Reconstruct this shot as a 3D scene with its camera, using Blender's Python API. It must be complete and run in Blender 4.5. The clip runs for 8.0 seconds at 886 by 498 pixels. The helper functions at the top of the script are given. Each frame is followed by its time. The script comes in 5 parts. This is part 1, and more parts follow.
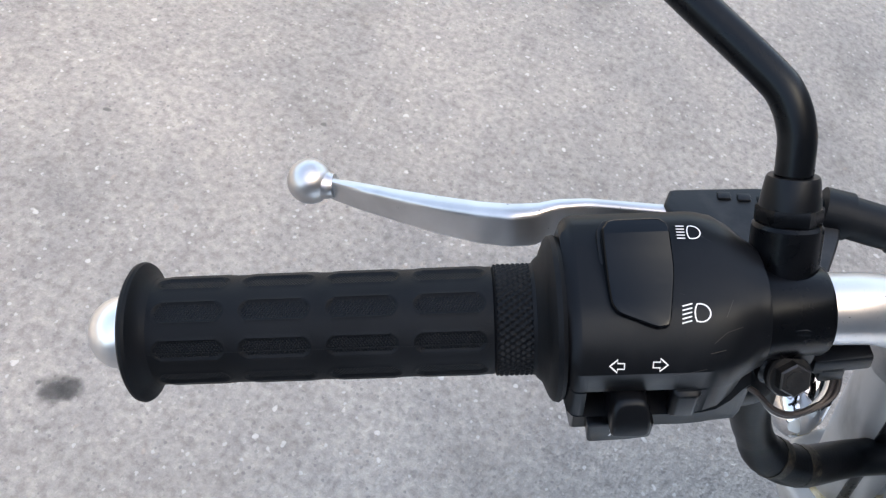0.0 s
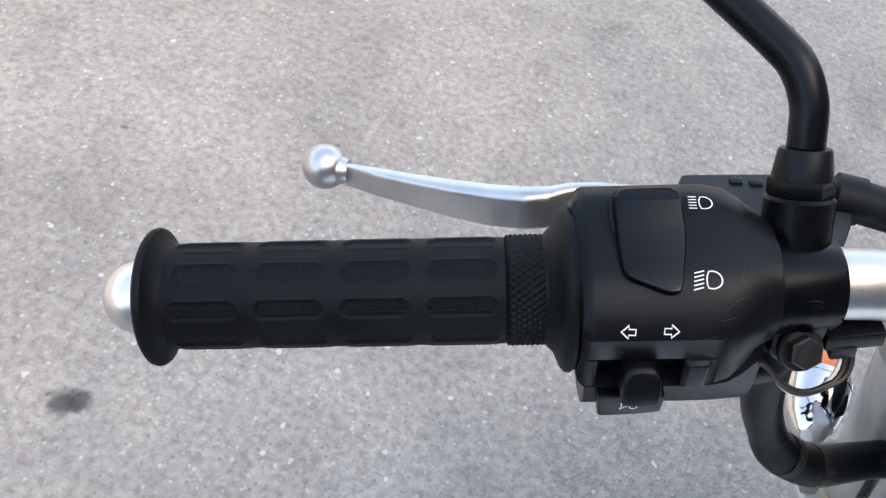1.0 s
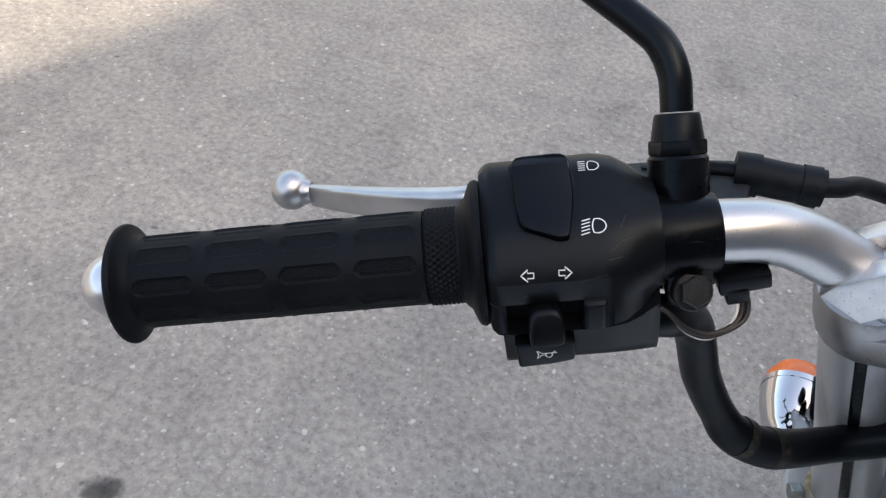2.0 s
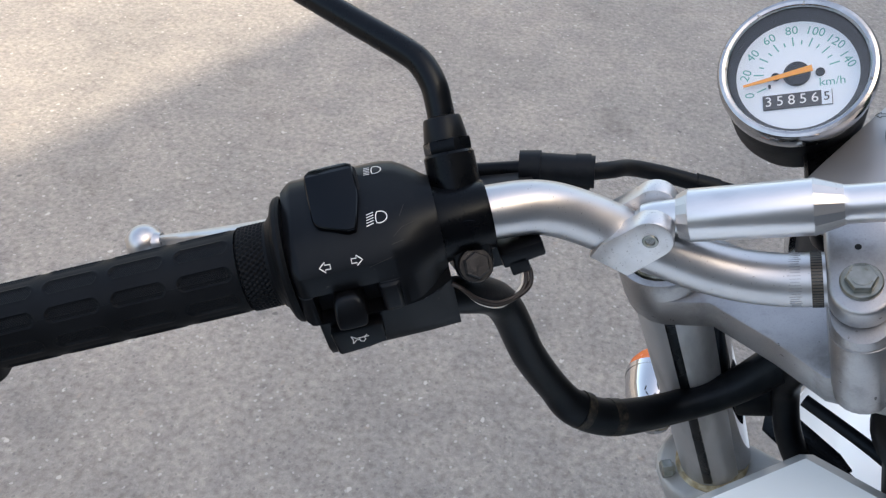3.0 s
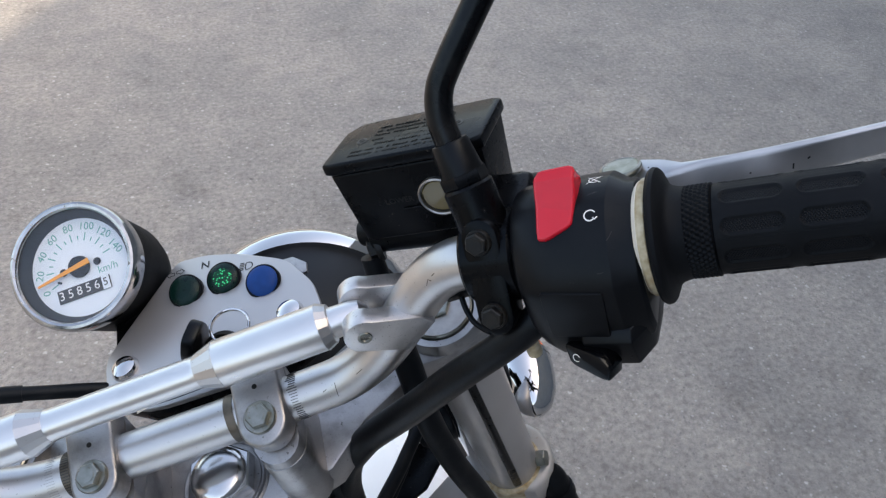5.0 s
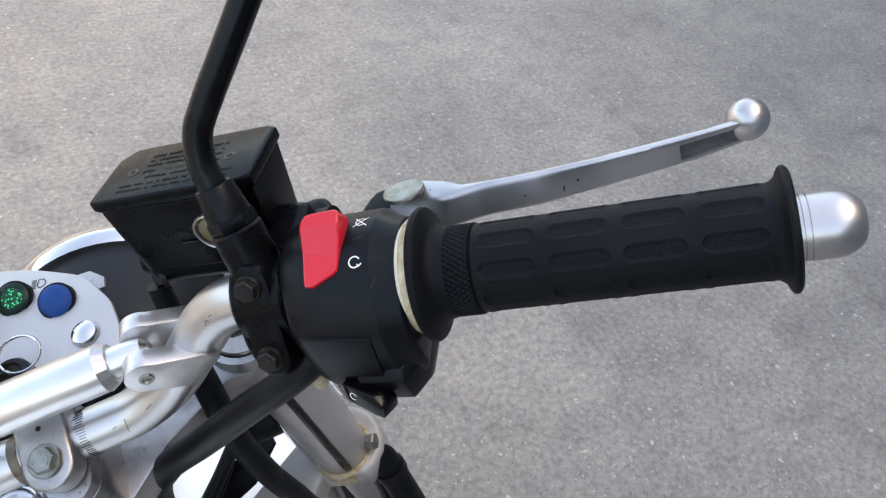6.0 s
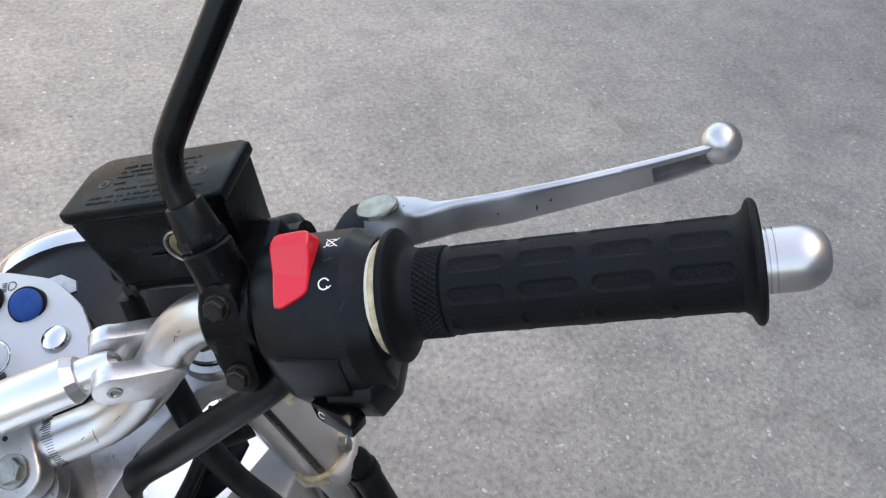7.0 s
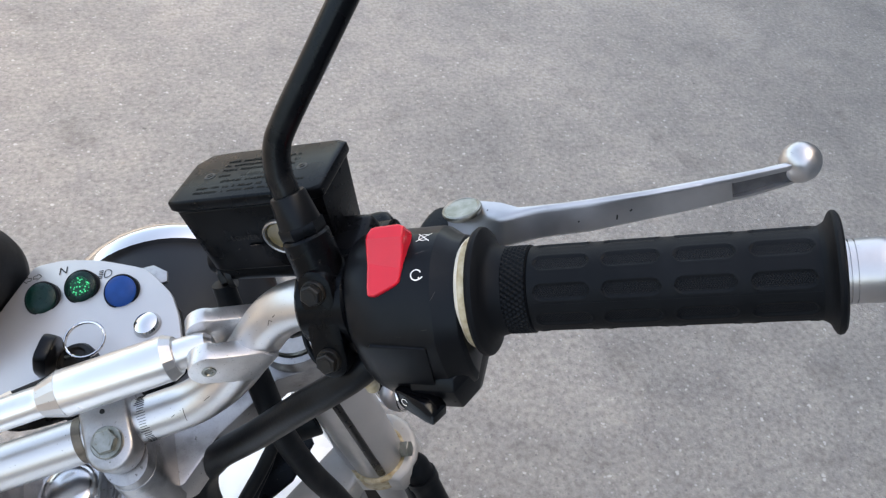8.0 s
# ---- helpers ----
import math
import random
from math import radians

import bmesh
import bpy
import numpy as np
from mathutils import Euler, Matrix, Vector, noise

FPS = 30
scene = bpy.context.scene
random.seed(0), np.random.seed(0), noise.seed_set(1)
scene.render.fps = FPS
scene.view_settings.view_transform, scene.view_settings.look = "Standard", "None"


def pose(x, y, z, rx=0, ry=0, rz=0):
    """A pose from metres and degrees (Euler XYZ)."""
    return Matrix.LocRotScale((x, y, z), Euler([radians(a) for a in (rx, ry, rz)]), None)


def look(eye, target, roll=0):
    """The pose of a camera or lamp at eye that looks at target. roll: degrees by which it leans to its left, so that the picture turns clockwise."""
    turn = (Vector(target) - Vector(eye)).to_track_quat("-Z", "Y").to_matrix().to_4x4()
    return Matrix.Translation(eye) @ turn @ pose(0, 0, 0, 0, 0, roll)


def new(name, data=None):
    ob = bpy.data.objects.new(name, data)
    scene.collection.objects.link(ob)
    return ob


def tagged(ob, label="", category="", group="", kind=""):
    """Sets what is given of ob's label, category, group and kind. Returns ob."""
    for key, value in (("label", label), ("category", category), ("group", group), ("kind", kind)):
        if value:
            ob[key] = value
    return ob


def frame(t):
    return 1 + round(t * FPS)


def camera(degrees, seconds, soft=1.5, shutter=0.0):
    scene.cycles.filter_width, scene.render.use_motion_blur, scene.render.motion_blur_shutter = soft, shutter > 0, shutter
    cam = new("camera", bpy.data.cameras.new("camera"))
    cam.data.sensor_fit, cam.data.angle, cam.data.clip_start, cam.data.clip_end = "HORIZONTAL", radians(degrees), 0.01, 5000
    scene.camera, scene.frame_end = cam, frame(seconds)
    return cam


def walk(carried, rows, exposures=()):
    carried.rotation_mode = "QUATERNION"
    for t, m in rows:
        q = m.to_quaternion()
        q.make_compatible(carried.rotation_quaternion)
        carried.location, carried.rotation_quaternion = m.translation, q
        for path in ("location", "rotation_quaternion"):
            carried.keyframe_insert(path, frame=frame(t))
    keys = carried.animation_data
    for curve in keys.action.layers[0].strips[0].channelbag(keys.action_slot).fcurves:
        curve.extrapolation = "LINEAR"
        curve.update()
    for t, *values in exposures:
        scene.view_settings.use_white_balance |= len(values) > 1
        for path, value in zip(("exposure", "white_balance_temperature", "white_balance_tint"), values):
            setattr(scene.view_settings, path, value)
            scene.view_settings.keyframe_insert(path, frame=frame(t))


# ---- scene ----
cam = camera(55.68, 8.0, soft=1.3)
PATH = [
    (0, (-0.2985, -0.1696, 1.1347), (-0.3768, 0.8480, -0.3963), 18.21),
    (0.5, (-0.3007, -0.1739, 1.1294), (-0.3884, 0.8511, -0.3962), 18.35),
    (1, (-0.2914, -0.1861, 1.1254), (-0.4191, 0.8780, -0.3702), 17.11),
    (1.2, (-0.2827, -0.1952, 1.1246), (-0.4451, 0.8873, -0.3544), 15.72),
    (2.3, (-0.2194, -0.2398, 1.1346), (-0.5338, 1.0027, -0.1855), 5.65),
    (2.5, (-0.2102, -0.2488, 1.1337), (-0.5233, 1.0245, -0.1571), 4.27),
    (3, (-0.1708, -0.2643, 1.1454), (-0.3824, 1.0833, -0.0895), 3.81),
    (3.5, (-0.1257, -0.2760, 1.1689), (-0.1952, 1.1260, -0.0208), 5.06),
    (4, (-0.0578, -0.2992, 1.1934), (-0.0590, 1.1338, 0.0392), 4.66),
    (4.5, (0.0002, -0.2985, 1.2307), (0.1649, 1.1390, 0.0939), 4.11),
    (5, (0.0260, -0.2662, 1.2689), (0.4851, 1.0767, 0.0976), 5.01),
    (5.2, (0.0389, -0.2569, 1.2809), (0.5974, 1.0259, 0.0858), 5.79),
    (6.3, (0.0772, -0.2487, 1.3116), (0.7789, 0.8806, 0.0397), 11.37),
    (6.5, (0.0798, -0.2458, 1.3157), (0.7873, 0.8750, 0.0395), 11.87),
    (7, (0.0777, -0.2437, 1.3153), (0.7951, 0.8720, 0.0401), 12.71),
    (7.5, (0.0667, -0.2444, 1.3155), (0.7791, 0.8831, 0.0479), 13.31),
    (8, (0.0559, -0.2569, 1.3155), (0.6841, 0.9413, 0.0684), 12.04),
]
walk(cam, [(t, look(eye, target, roll)) for t, eye, target, roll in PATH], exposures=[(0.0, 2.87, 8420, 11), (1.2, 2.82, 8420, 11), (2.3, 2.16, 8420, 11), (3.5, 2.28, 8420, 11), (4.0, 2.18, 8420, 11), (4.6, 2.26, 8420, 11), (5.2, 2.26, 8700, 12), (6.3, 2.87, 9100, 12), (8.0, 2.76, 9000, 12)])

# ---- world and light ----
SUN_EL, SUN_AZ = 53.0, (0.88, -0.475)
world = bpy.data.worlds.new("sky")
scene.world = world
world.use_nodes = True
wn = world.node_tree.nodes
sky = wn.new("ShaderNodeTexSky")
sky.sky_type = "NISHITA"
sky.sun_disc = False
sky.dust_density = 2.5
sky.sun_elevation = radians(SUN_EL)
sky.sun_rotation = math.atan2(SUN_AZ[0], SUN_AZ[1])
wn["Background"].inputs["Strength"].default_value = 0.12
world.node_tree.links.new(sky.outputs[0], wn["Background"].inputs["Color"])
sun_data = bpy.data.lights.new("sun", "SUN")
sun_data.energy, sun_data.angle, sun_data.color = 1.0, radians(0.9), (1.0, 0.965, 0.92)
sun = new("sun", sun_data)
SUN_DIR = Vector((SUN_AZ[0], SUN_AZ[1], math.tan(radians(SUN_EL)) * math.hypot(*SUN_AZ))).normalized()
sun.matrix_world = look(SUN_DIR * 30, (0, 0, 0))

# ---- materials ----


def mat(name, base, rough=0.5, metal=0.0, vary=0.15, scale=60.0, bump=0.0, bump_scale=400.0, coat=0.0, rough_vary=0.1, tint=None, spec=0.5):
    """A surface with blotches, fine grain and relief, in metres."""
    m = bpy.data.materials.new(name)
    m.use_nodes = True
    nt, nd = m.node_tree, m.node_tree.nodes
    b = nd["Principled BSDF"]
    b.inputs["Metallic"].default_value = metal
    b.inputs["Coat Weight"].default_value = coat
    b.inputs["Specular IOR Level"].default_value = spec
    if spec < 0.3:
        b.inputs["Specular Tint"].default_value = (0.74, 0.88, 1.0, 1)
    b.inputs["Coat Roughness"].default_value = 0.08
    tc = nd.new("ShaderNodeTexCoord")
    big = nd.new("ShaderNodeTexNoise")
    big.inputs["Scale"].default_value, big.inputs["Detail"].default_value = scale, 6
    nt.links.new(tc.outputs["Object"], big.inputs["Vector"])
    ramp = nd.new("ShaderNodeValToRGB")
    other = tint or tuple(c * (1 - vary) for c in base)
    ramp.color_ramp.elements[0].position, ramp.color_ramp.elements[1].position = 0.35, 0.65
    ramp.color_ramp.elements[0].color, ramp.color_ramp.elements[1].color = (*other, 1), (*base, 1)
    nt.links.new(big.outputs[0], ramp.inputs[0])
    nt.links.new(ramp.outputs[0], b.inputs["Base Color"])
    fine = nd.new("ShaderNodeTexNoise")
    fine.inputs["Scale"].default_value, fine.inputs["Detail"].default_value = bump_scale, 4
    nt.links.new(tc.outputs["Object"], fine.inputs["Vector"])
    rr = nd.new("ShaderNodeMapRange")
    rr.inputs["To Min"].default_value, rr.inputs["To Max"].default_value = max(0.02, rough - rough_vary), rough + rough_vary
    nt.links.new(big.outputs[0], rr.inputs["Value"])
    nt.links.new(rr.outputs[0], b.inputs["Roughness"])
    if bump:
        bp = nd.new("ShaderNodeBump")
        bp.inputs["Strength"].default_value, bp.inputs["Distance"].default_value = bump, 0.0004
        nt.links.new(fine.outputs[0], bp.inputs["Height"])
        nt.links.new(bp.outputs[0], b.inputs["Normal"])
    return m




def worn(m, colour, scale, low, high, stretch=(1, 1, 1), amount=1.0, rough=None):
    """Specks, pits, scuffs or dust of their own colour over a surface."""
    nt, nd = m.node_tree, m.node_tree.nodes
    b = nd["Principled BSDF"]
    tc, mp, tex, ramp, mix = nd.new("ShaderNodeTexCoord"), nd.new("ShaderNodeMapping"), nd.new("ShaderNodeTexNoise"), nd.new("ShaderNodeValToRGB"), nd.new("ShaderNodeMix")
    mp.inputs["Scale"].default_value = stretch
    mp.inputs["Location"].default_value = (scale * 0.013, 0.37, low)
    tex.inputs["Scale"].default_value, tex.inputs["Detail"].default_value, tex.inputs["Roughness"].default_value = scale, 5, 0.6
    ramp.color_ramp.elements[0].position, ramp.color_ramp.elements[1].position = low, high
    ramp.color_ramp.elements[1].color = (amount, amount, amount, 1)
    mix.data_type = "RGBA"
    mix.inputs[7].default_value = (*colour, 1)
    nt.links.new(tc.outputs["Object"], mp.inputs[0])
    nt.links.new(mp.outputs[0], tex.inputs["Vector"])
    nt.links.new(tex.outputs[0], ramp.inputs[0])
    nt.links.new(ramp.outputs[0], mix.inputs[0])
    nt.links.new(b.inputs["Base Color"].links[0].from_socket, mix.inputs[6])
    nt.links.new(mix.outputs[2], b.inputs["Base Color"])
    if rough is not None:
        rm = nd.new("ShaderNodeMix")
        nt.links.new(ramp.outputs[0], rm.inputs[0])
        nt.links.new(b.inputs["Roughness"].links[0].from_socket, rm.inputs[2])
        rm.inputs[3].default_value = rough
        nt.links.new(rm.outputs[0], b.inputs["Roughness"])
    return m


ALU_TUBE = mat("satin_aluminium_tube", (0.55, 0.55, 0.557), 0.36, 1, 0.06, 40, 0.05, 900)
ALU_BAR = mat("polished_aluminium_crossbar", (0.70, 0.70, 0.707), 0.31, 1, 0.04, 50, 0.03, 900)
ALU_CAST = mat("cast_aluminium", (0.41, 0.41, 0.416), 0.40, 1, 0.16, 55, 0.12, 1500)
ALU_LEVER = mat("brushed_lever_alloy", (0.54, 0.54, 0.55), 0.34, 1, 0.2, 50, 0.05, 1200)
NUT = mat("satin_chrome_nut", (0.64, 0.64, 0.65), 0.19, 1, 0.1, 90, 0.05, 900)
RIM = mat("dulled_chrome_rim", (0.50, 0.50, 0.505), 0.16, 1, 0.25, 120, 0.05, 900)
GREY_BOLT = mat("dull_grey_bolt", (0.055, 0.055, 0.056), 0.4, 0.9, 0.3, 160, 0.3, 900)
ALU_FORK = mat("fork_lacquer", (0.46, 0.46, 0.464), 0.36, 0.6, 0.1, 30, 0.08, 900)
DULL_CAST = mat("dusty_cast_alloy", (0.46, 0.46, 0.45), 0.55, 0.35, 0.2, 45, 0.3, 1200)
ROUGH_CAST = mat("dark_rough_casting", (0.17, 0.175, 0.185), 0.55, 0.8, 0.3, 160, 0.3, 1400)
ALU_PLATE = mat("brushed_panel", (0.46, 0.46, 0.466), 0.42, 0.75, 0.05, 30, 0.1, 1500)
CHROME = mat("chrome", (0.60, 0.60, 0.61), 0.07, 1, 0.05, 30, 0, 400, 0, 0.03)
ZINC = mat("zinc_bolt", (0.31, 0.32, 0.30), 0.33, 0.95, 0.3, 160, 0.2, 900, tint=(0.20, 0.21, 0.185))
RUSTY = mat("dull_black_bolt", (0.008, 0.0082, 0.0088), 0.42, 0.2, 0.3, 180, 0.3, 900, tint=(0.016, 0.014, 0.0115), spec=0.29)
TARNISH = mat("tarnished_ring", (0.16, 0.14, 0.115), 0.5, 0.8, 0.3, 200, 0.3, 900)
RUBBER = mat("grip_rubber", (0.0036, 0.0039, 0.0048), 0.55, 0, 0.25, 90, 0.2, 1800, spec=0.14)
PLASTIC = mat("switch_plastic", (0.0041, 0.0043, 0.0051), 0.32, 0, 0.3, 70, 0.06, 2200, spec=0.17)
ALU_FORGE = mat("forged_bracket_alloy", (0.66, 0.66, 0.665), 0.34, 0.85, 0.16, 120, 0.2, 1500)
GLOSSY = mat("rocker_plastic", (0.0018, 0.001944, 0.00252), 0.12, 0, 0.2, 80, 0.02, 2000, spec=0.21, rough_vary=0.04)
SATIN = mat("satin_black_paint", (0.002, 0.00216, 0.0028), 0.28, 0, 0.3, 60, 0.06, 900, spec=0.2)
CLAMP = mat("black_clamp_paint", (0.0022, 0.002376, 0.00308), 0.27, 0, 0.4, 90, 0.06, 1500, spec=0.12)
HOSE = mat("vinyl_sleeve", (0.0022, 0.002376, 0.00308), 0.38, 0, 0.35, 40, 0.2, 700, spec=0.2)
CABLE = mat("cable_rubber", (0.003, 0.00324, 0.0042), 0.5, 0, 0.3, 50, 0.15, 1200, spec=0.2)
BOWL = mat("headlight_shell", (0.0085, 0.0092, 0.0115), 0.5, 0, 0.2, 40, 0.1, 1200, spec=0.28)
RED = mat("red_plastic", (0.60, 0.013, 0.030), 0.2, 0, 0.08, 60, 0.03, 1800)
CREAM = mat("aged_nylon", (0.56, 0.50, 0.36), 0.5, 0, 0.35, 160, 0.1, 900, tint=(0.30, 0.22, 0.11))
WHITE = mat("white_paint", (0.82, 0.90, 0.93), 0.22, 0, 0.03, 12, 0, 500, 0.6)
FENDER = mat("white_fender_paint", (0.90, 0.92, 0.92), 0.25, 0, 0.03, 12, 0, 500, 0.5)
PRINT = mat("white_print", (0.80, 0.80, 0.78), 0.6, 0, 0.06, 300)
DARKPRINT = mat("black_print", (0.01, 0.0102, 0.0115), 0.6, 0, 0.1, 300, spec=0.22)
TEAL = mat("teal_print", (0.09, 0.42, 0.37), 0.6, 0, 0.1, 300)
DIAL = mat("dial_white", (0.78, 0.86, 0.92), 0.55, 0, 0.02, 60)
ORANGE = mat("needle_orange", (0.95, 0.36, 0.03), 0.45, 0, 0.05, 60)
ODO = mat("odometer_drum", (0.03, 0.03, 0.03), 0.5, 0, 0.1, 60)
AMBER = mat("amber_lens", (0.90, 0.16, 0.02), 0.25, 0, 0.1, 60, 0.1, 300)
PALE = mat("signal_lens_edge", (0.75, 0.70, 0.60), 0.3, 0, 0.15, 60)
GREEN_OFF = mat("green_lens_dark", (0.001, 0.016, 0.012), 0.30, 0, 0.3, 300, 0.6, 700, spec=0.22)
GREEN = mat("green_lens_lit", (0.001, 0.022, 0.012), 0.25, 0, 0.3, 300, 0.6, 700, spec=0.28)
BLUE = mat("blue_lens", (0.002, 0.045, 0.20), 0.45, 0, 0.15, 200, 0.1, 900, spec=0.22)
gnt = GREEN.node_tree
facets = gnt.nodes.new("ShaderNodeTexVoronoi")
facets.inputs["Scale"].default_value = 620
glow = gnt.nodes.new("ShaderNodeMapRange")
glow.inputs["From Min"].default_value, glow.inputs["From Max"].default_value = 0.42, 0.06
glow.inputs["To Min"].default_value, glow.inputs["To Max"].default_value = 0.006, 0.26
gnt.links.new(gnt.nodes["Texture Coordinate"].outputs["Object"], facets.inputs["Vector"])
gnt.links.new(facets.outputs["Distance"], glow.inputs["Value"])
gnt.links.new(glow.outputs[0], gnt.nodes["Principled BSDF"].inputs["Emission Strength"])
gnt.nodes["Principled BSDF"].inputs["Emission Color"].default_value = (0.0, 0.85, 0.42, 1)
TYRE = mat("tyre_rubber", (0.02, 0.02, 0.02), 0.75, 0, 0.2, 60, 0.4, 300)
WIREB = mat("brown_wire", (0.016, 0.011, 0.009), 0.5, 0, 0.2, 90)
WIREW = mat("white_wire", (0.65, 0.62, 0.56), 0.5, 0, 0.1, 90)
MIRROR = mat("mirror_glass", (0.9, 0.9, 0.9), 0.03, 1, 0.0, 10, 0, 400, 0, 0.0)
PAPER = mat("pale_wiring_label", (0.7, 0.68, 0.6), 0.7, 0, 0.1, 90)
TAPE = mat("worn_tape", (0.0022, 0.0024, 0.003), 0.4, 0, 0.2, 260, 0.3, 900, tint=(0.035, 0.030, 0.022), spec=0.2)
worn(ALU_TUBE, (0.16, 0.16, 0.155), 900, 0.66, 0.70, amount=0.8, rough=0.6)
worn(ALU_TUBE, (0.42, 0.43, 0.44), 24, 0.52, 0.70, amount=0.7)
worn(ALU_CAST, (0.16, 0.16, 0.16), 1100, 0.52, 0.68, amount=0.18, rough=0.5)
worn(ALU_CAST, (0.13, 0.13, 0.125), 34, 0.50, 0.66, amount=0.6, rough=0.5)
worn(ALU_CAST, (0.06, 0.06, 0.057), 260, 0.665, 0.69, amount=0.7, rough=0.6)
worn(ALU_FORGE, (0.16, 0.155, 0.145), 1000, 0.62, 0.68, amount=0.6, rough=0.6)
worn(ALU_LEVER, (0.05, 0.05, 0.05), 330, 0.70, 0.73, amount=0.9, rough=0.6)
worn(ALU_FORK, (0.22, 0.22, 0.215), 26, 0.50, 0.66, (1, 1, 0.25), 0.7)
worn(ALU_BAR, (0.40, 0.41, 0.42), 30, 0.55, 0.7, (0.4, 1, 1), 0.5)
worn(DULL_CAST, (0.20, 0.13, 0.07), 120, 0.66, 0.72, amount=0.7, rough=0.7)
worn(RIM, (0.09, 0.075, 0.06), 210, 0.62, 0.68, amount=0.7, rough=0.5)
worn(PLASTIC, (0.009, 0.0098, 0.0115), 30, 0.50, 0.70, amount=0.5, rough=0.52)
worn(PLASTIC, (0.06, 0.06, 0.058), 260, 0.69, 0.74, (0.25, 1, 1), 0.6, 0.6)
worn(CLAMP, (0.007, 0.0074, 0.0082), 45, 0.50, 0.68, amount=0.5, rough=0.45)
worn(CLAMP, (0.10, 0.095, 0.085), 520, 0.70, 0.74, amount=0.6)
worn(RUBBER, (0.007, 0.0077, 0.0092), 26, 0.48, 0.70, amount=0.8)
worn(RUBBER, (0.16, 0.16, 0.155), 620, 0.745, 0.765, amount=0.7)
worn(HOSE, (0.010, 0.011, 0.0125), 40, 0.50, 0.68, (1, 1, 0.4), 0.8, 0.5)
worn(SATIN, (0.012, 0.0122, 0.0122), 40, 0.55, 0.70, amount=0.8)
worn(CABLE, (0.012, 0.012, 0.012), 60, 0.50, 0.68, amount=0.8)
worn(ZINC, (0.16, 0.13, 0.09), 420, 0.60, 0.68, amount=0.6, rough=0.6)
FACADE = mat("grey_plaster", (0.17, 0.178, 0.19), 0.85, 0, 0.12, 1.5, 0.3, 40)


def knurled(name, base, pitch, depth):
    """Rubber with a fine cross-hatched relief."""
    m = mat(name, base, 0.6, 0, 0.2, 120, spec=0.2)
    nt, nd = m.node_tree, m.node_tree.nodes
    uv = nd.new("ShaderNodeUVMap")
    waves = []
    for turn in (35, -35):
        mp = nd.new("ShaderNodeMapping")
        mp.inputs["Rotation"].default_value[2] = radians(turn)
        wv = nd.new("ShaderNodeTexWave")
        wv.inputs["Scale"].default_value = 1 / pitch / 3.2
        nt.links.new(uv.outputs[0], mp.inputs[0])
        nt.links.new(mp.outputs[0], wv.inputs["Vector"])
        waves.append(wv)
    mul = nd.new("ShaderNodeMath")
    mul.operation = "MULTIPLY"
    nt.links.new(waves[0].outputs["Fac"], mul.inputs[0])
    nt.links.new(waves[1].outputs["Fac"], mul.inputs[1])
    bp = nd.new("ShaderNodeBump")
    bp.inputs["Strength"].default_value, bp.inputs["Distance"].default_value = 1.0, depth
    nt.links.new(mul.outputs[0], bp.inputs["Height"])
    nt.links.new(bp.outputs[0], nd["Principled BSDF"].inputs["Normal"])
    return m


SCUFF = mat("pale_scuff", (0.020, 0.0205, 0.021), 0.6, 0, 0.4, 300)
DUSTY = worn(mat("dusty_black_paint", (0.010, 0.0105, 0.0115), 0.42, 0, 0.3, 60, 0.1, 1500, spec=0.22), (0.028, 0.0285, 0.029), 40, 0.46, 0.66, amount=0.8)
KNURL = knurled("knurled_rubber", (0.003, 0.0032, 0.0042), 0.0009, 0.0003)


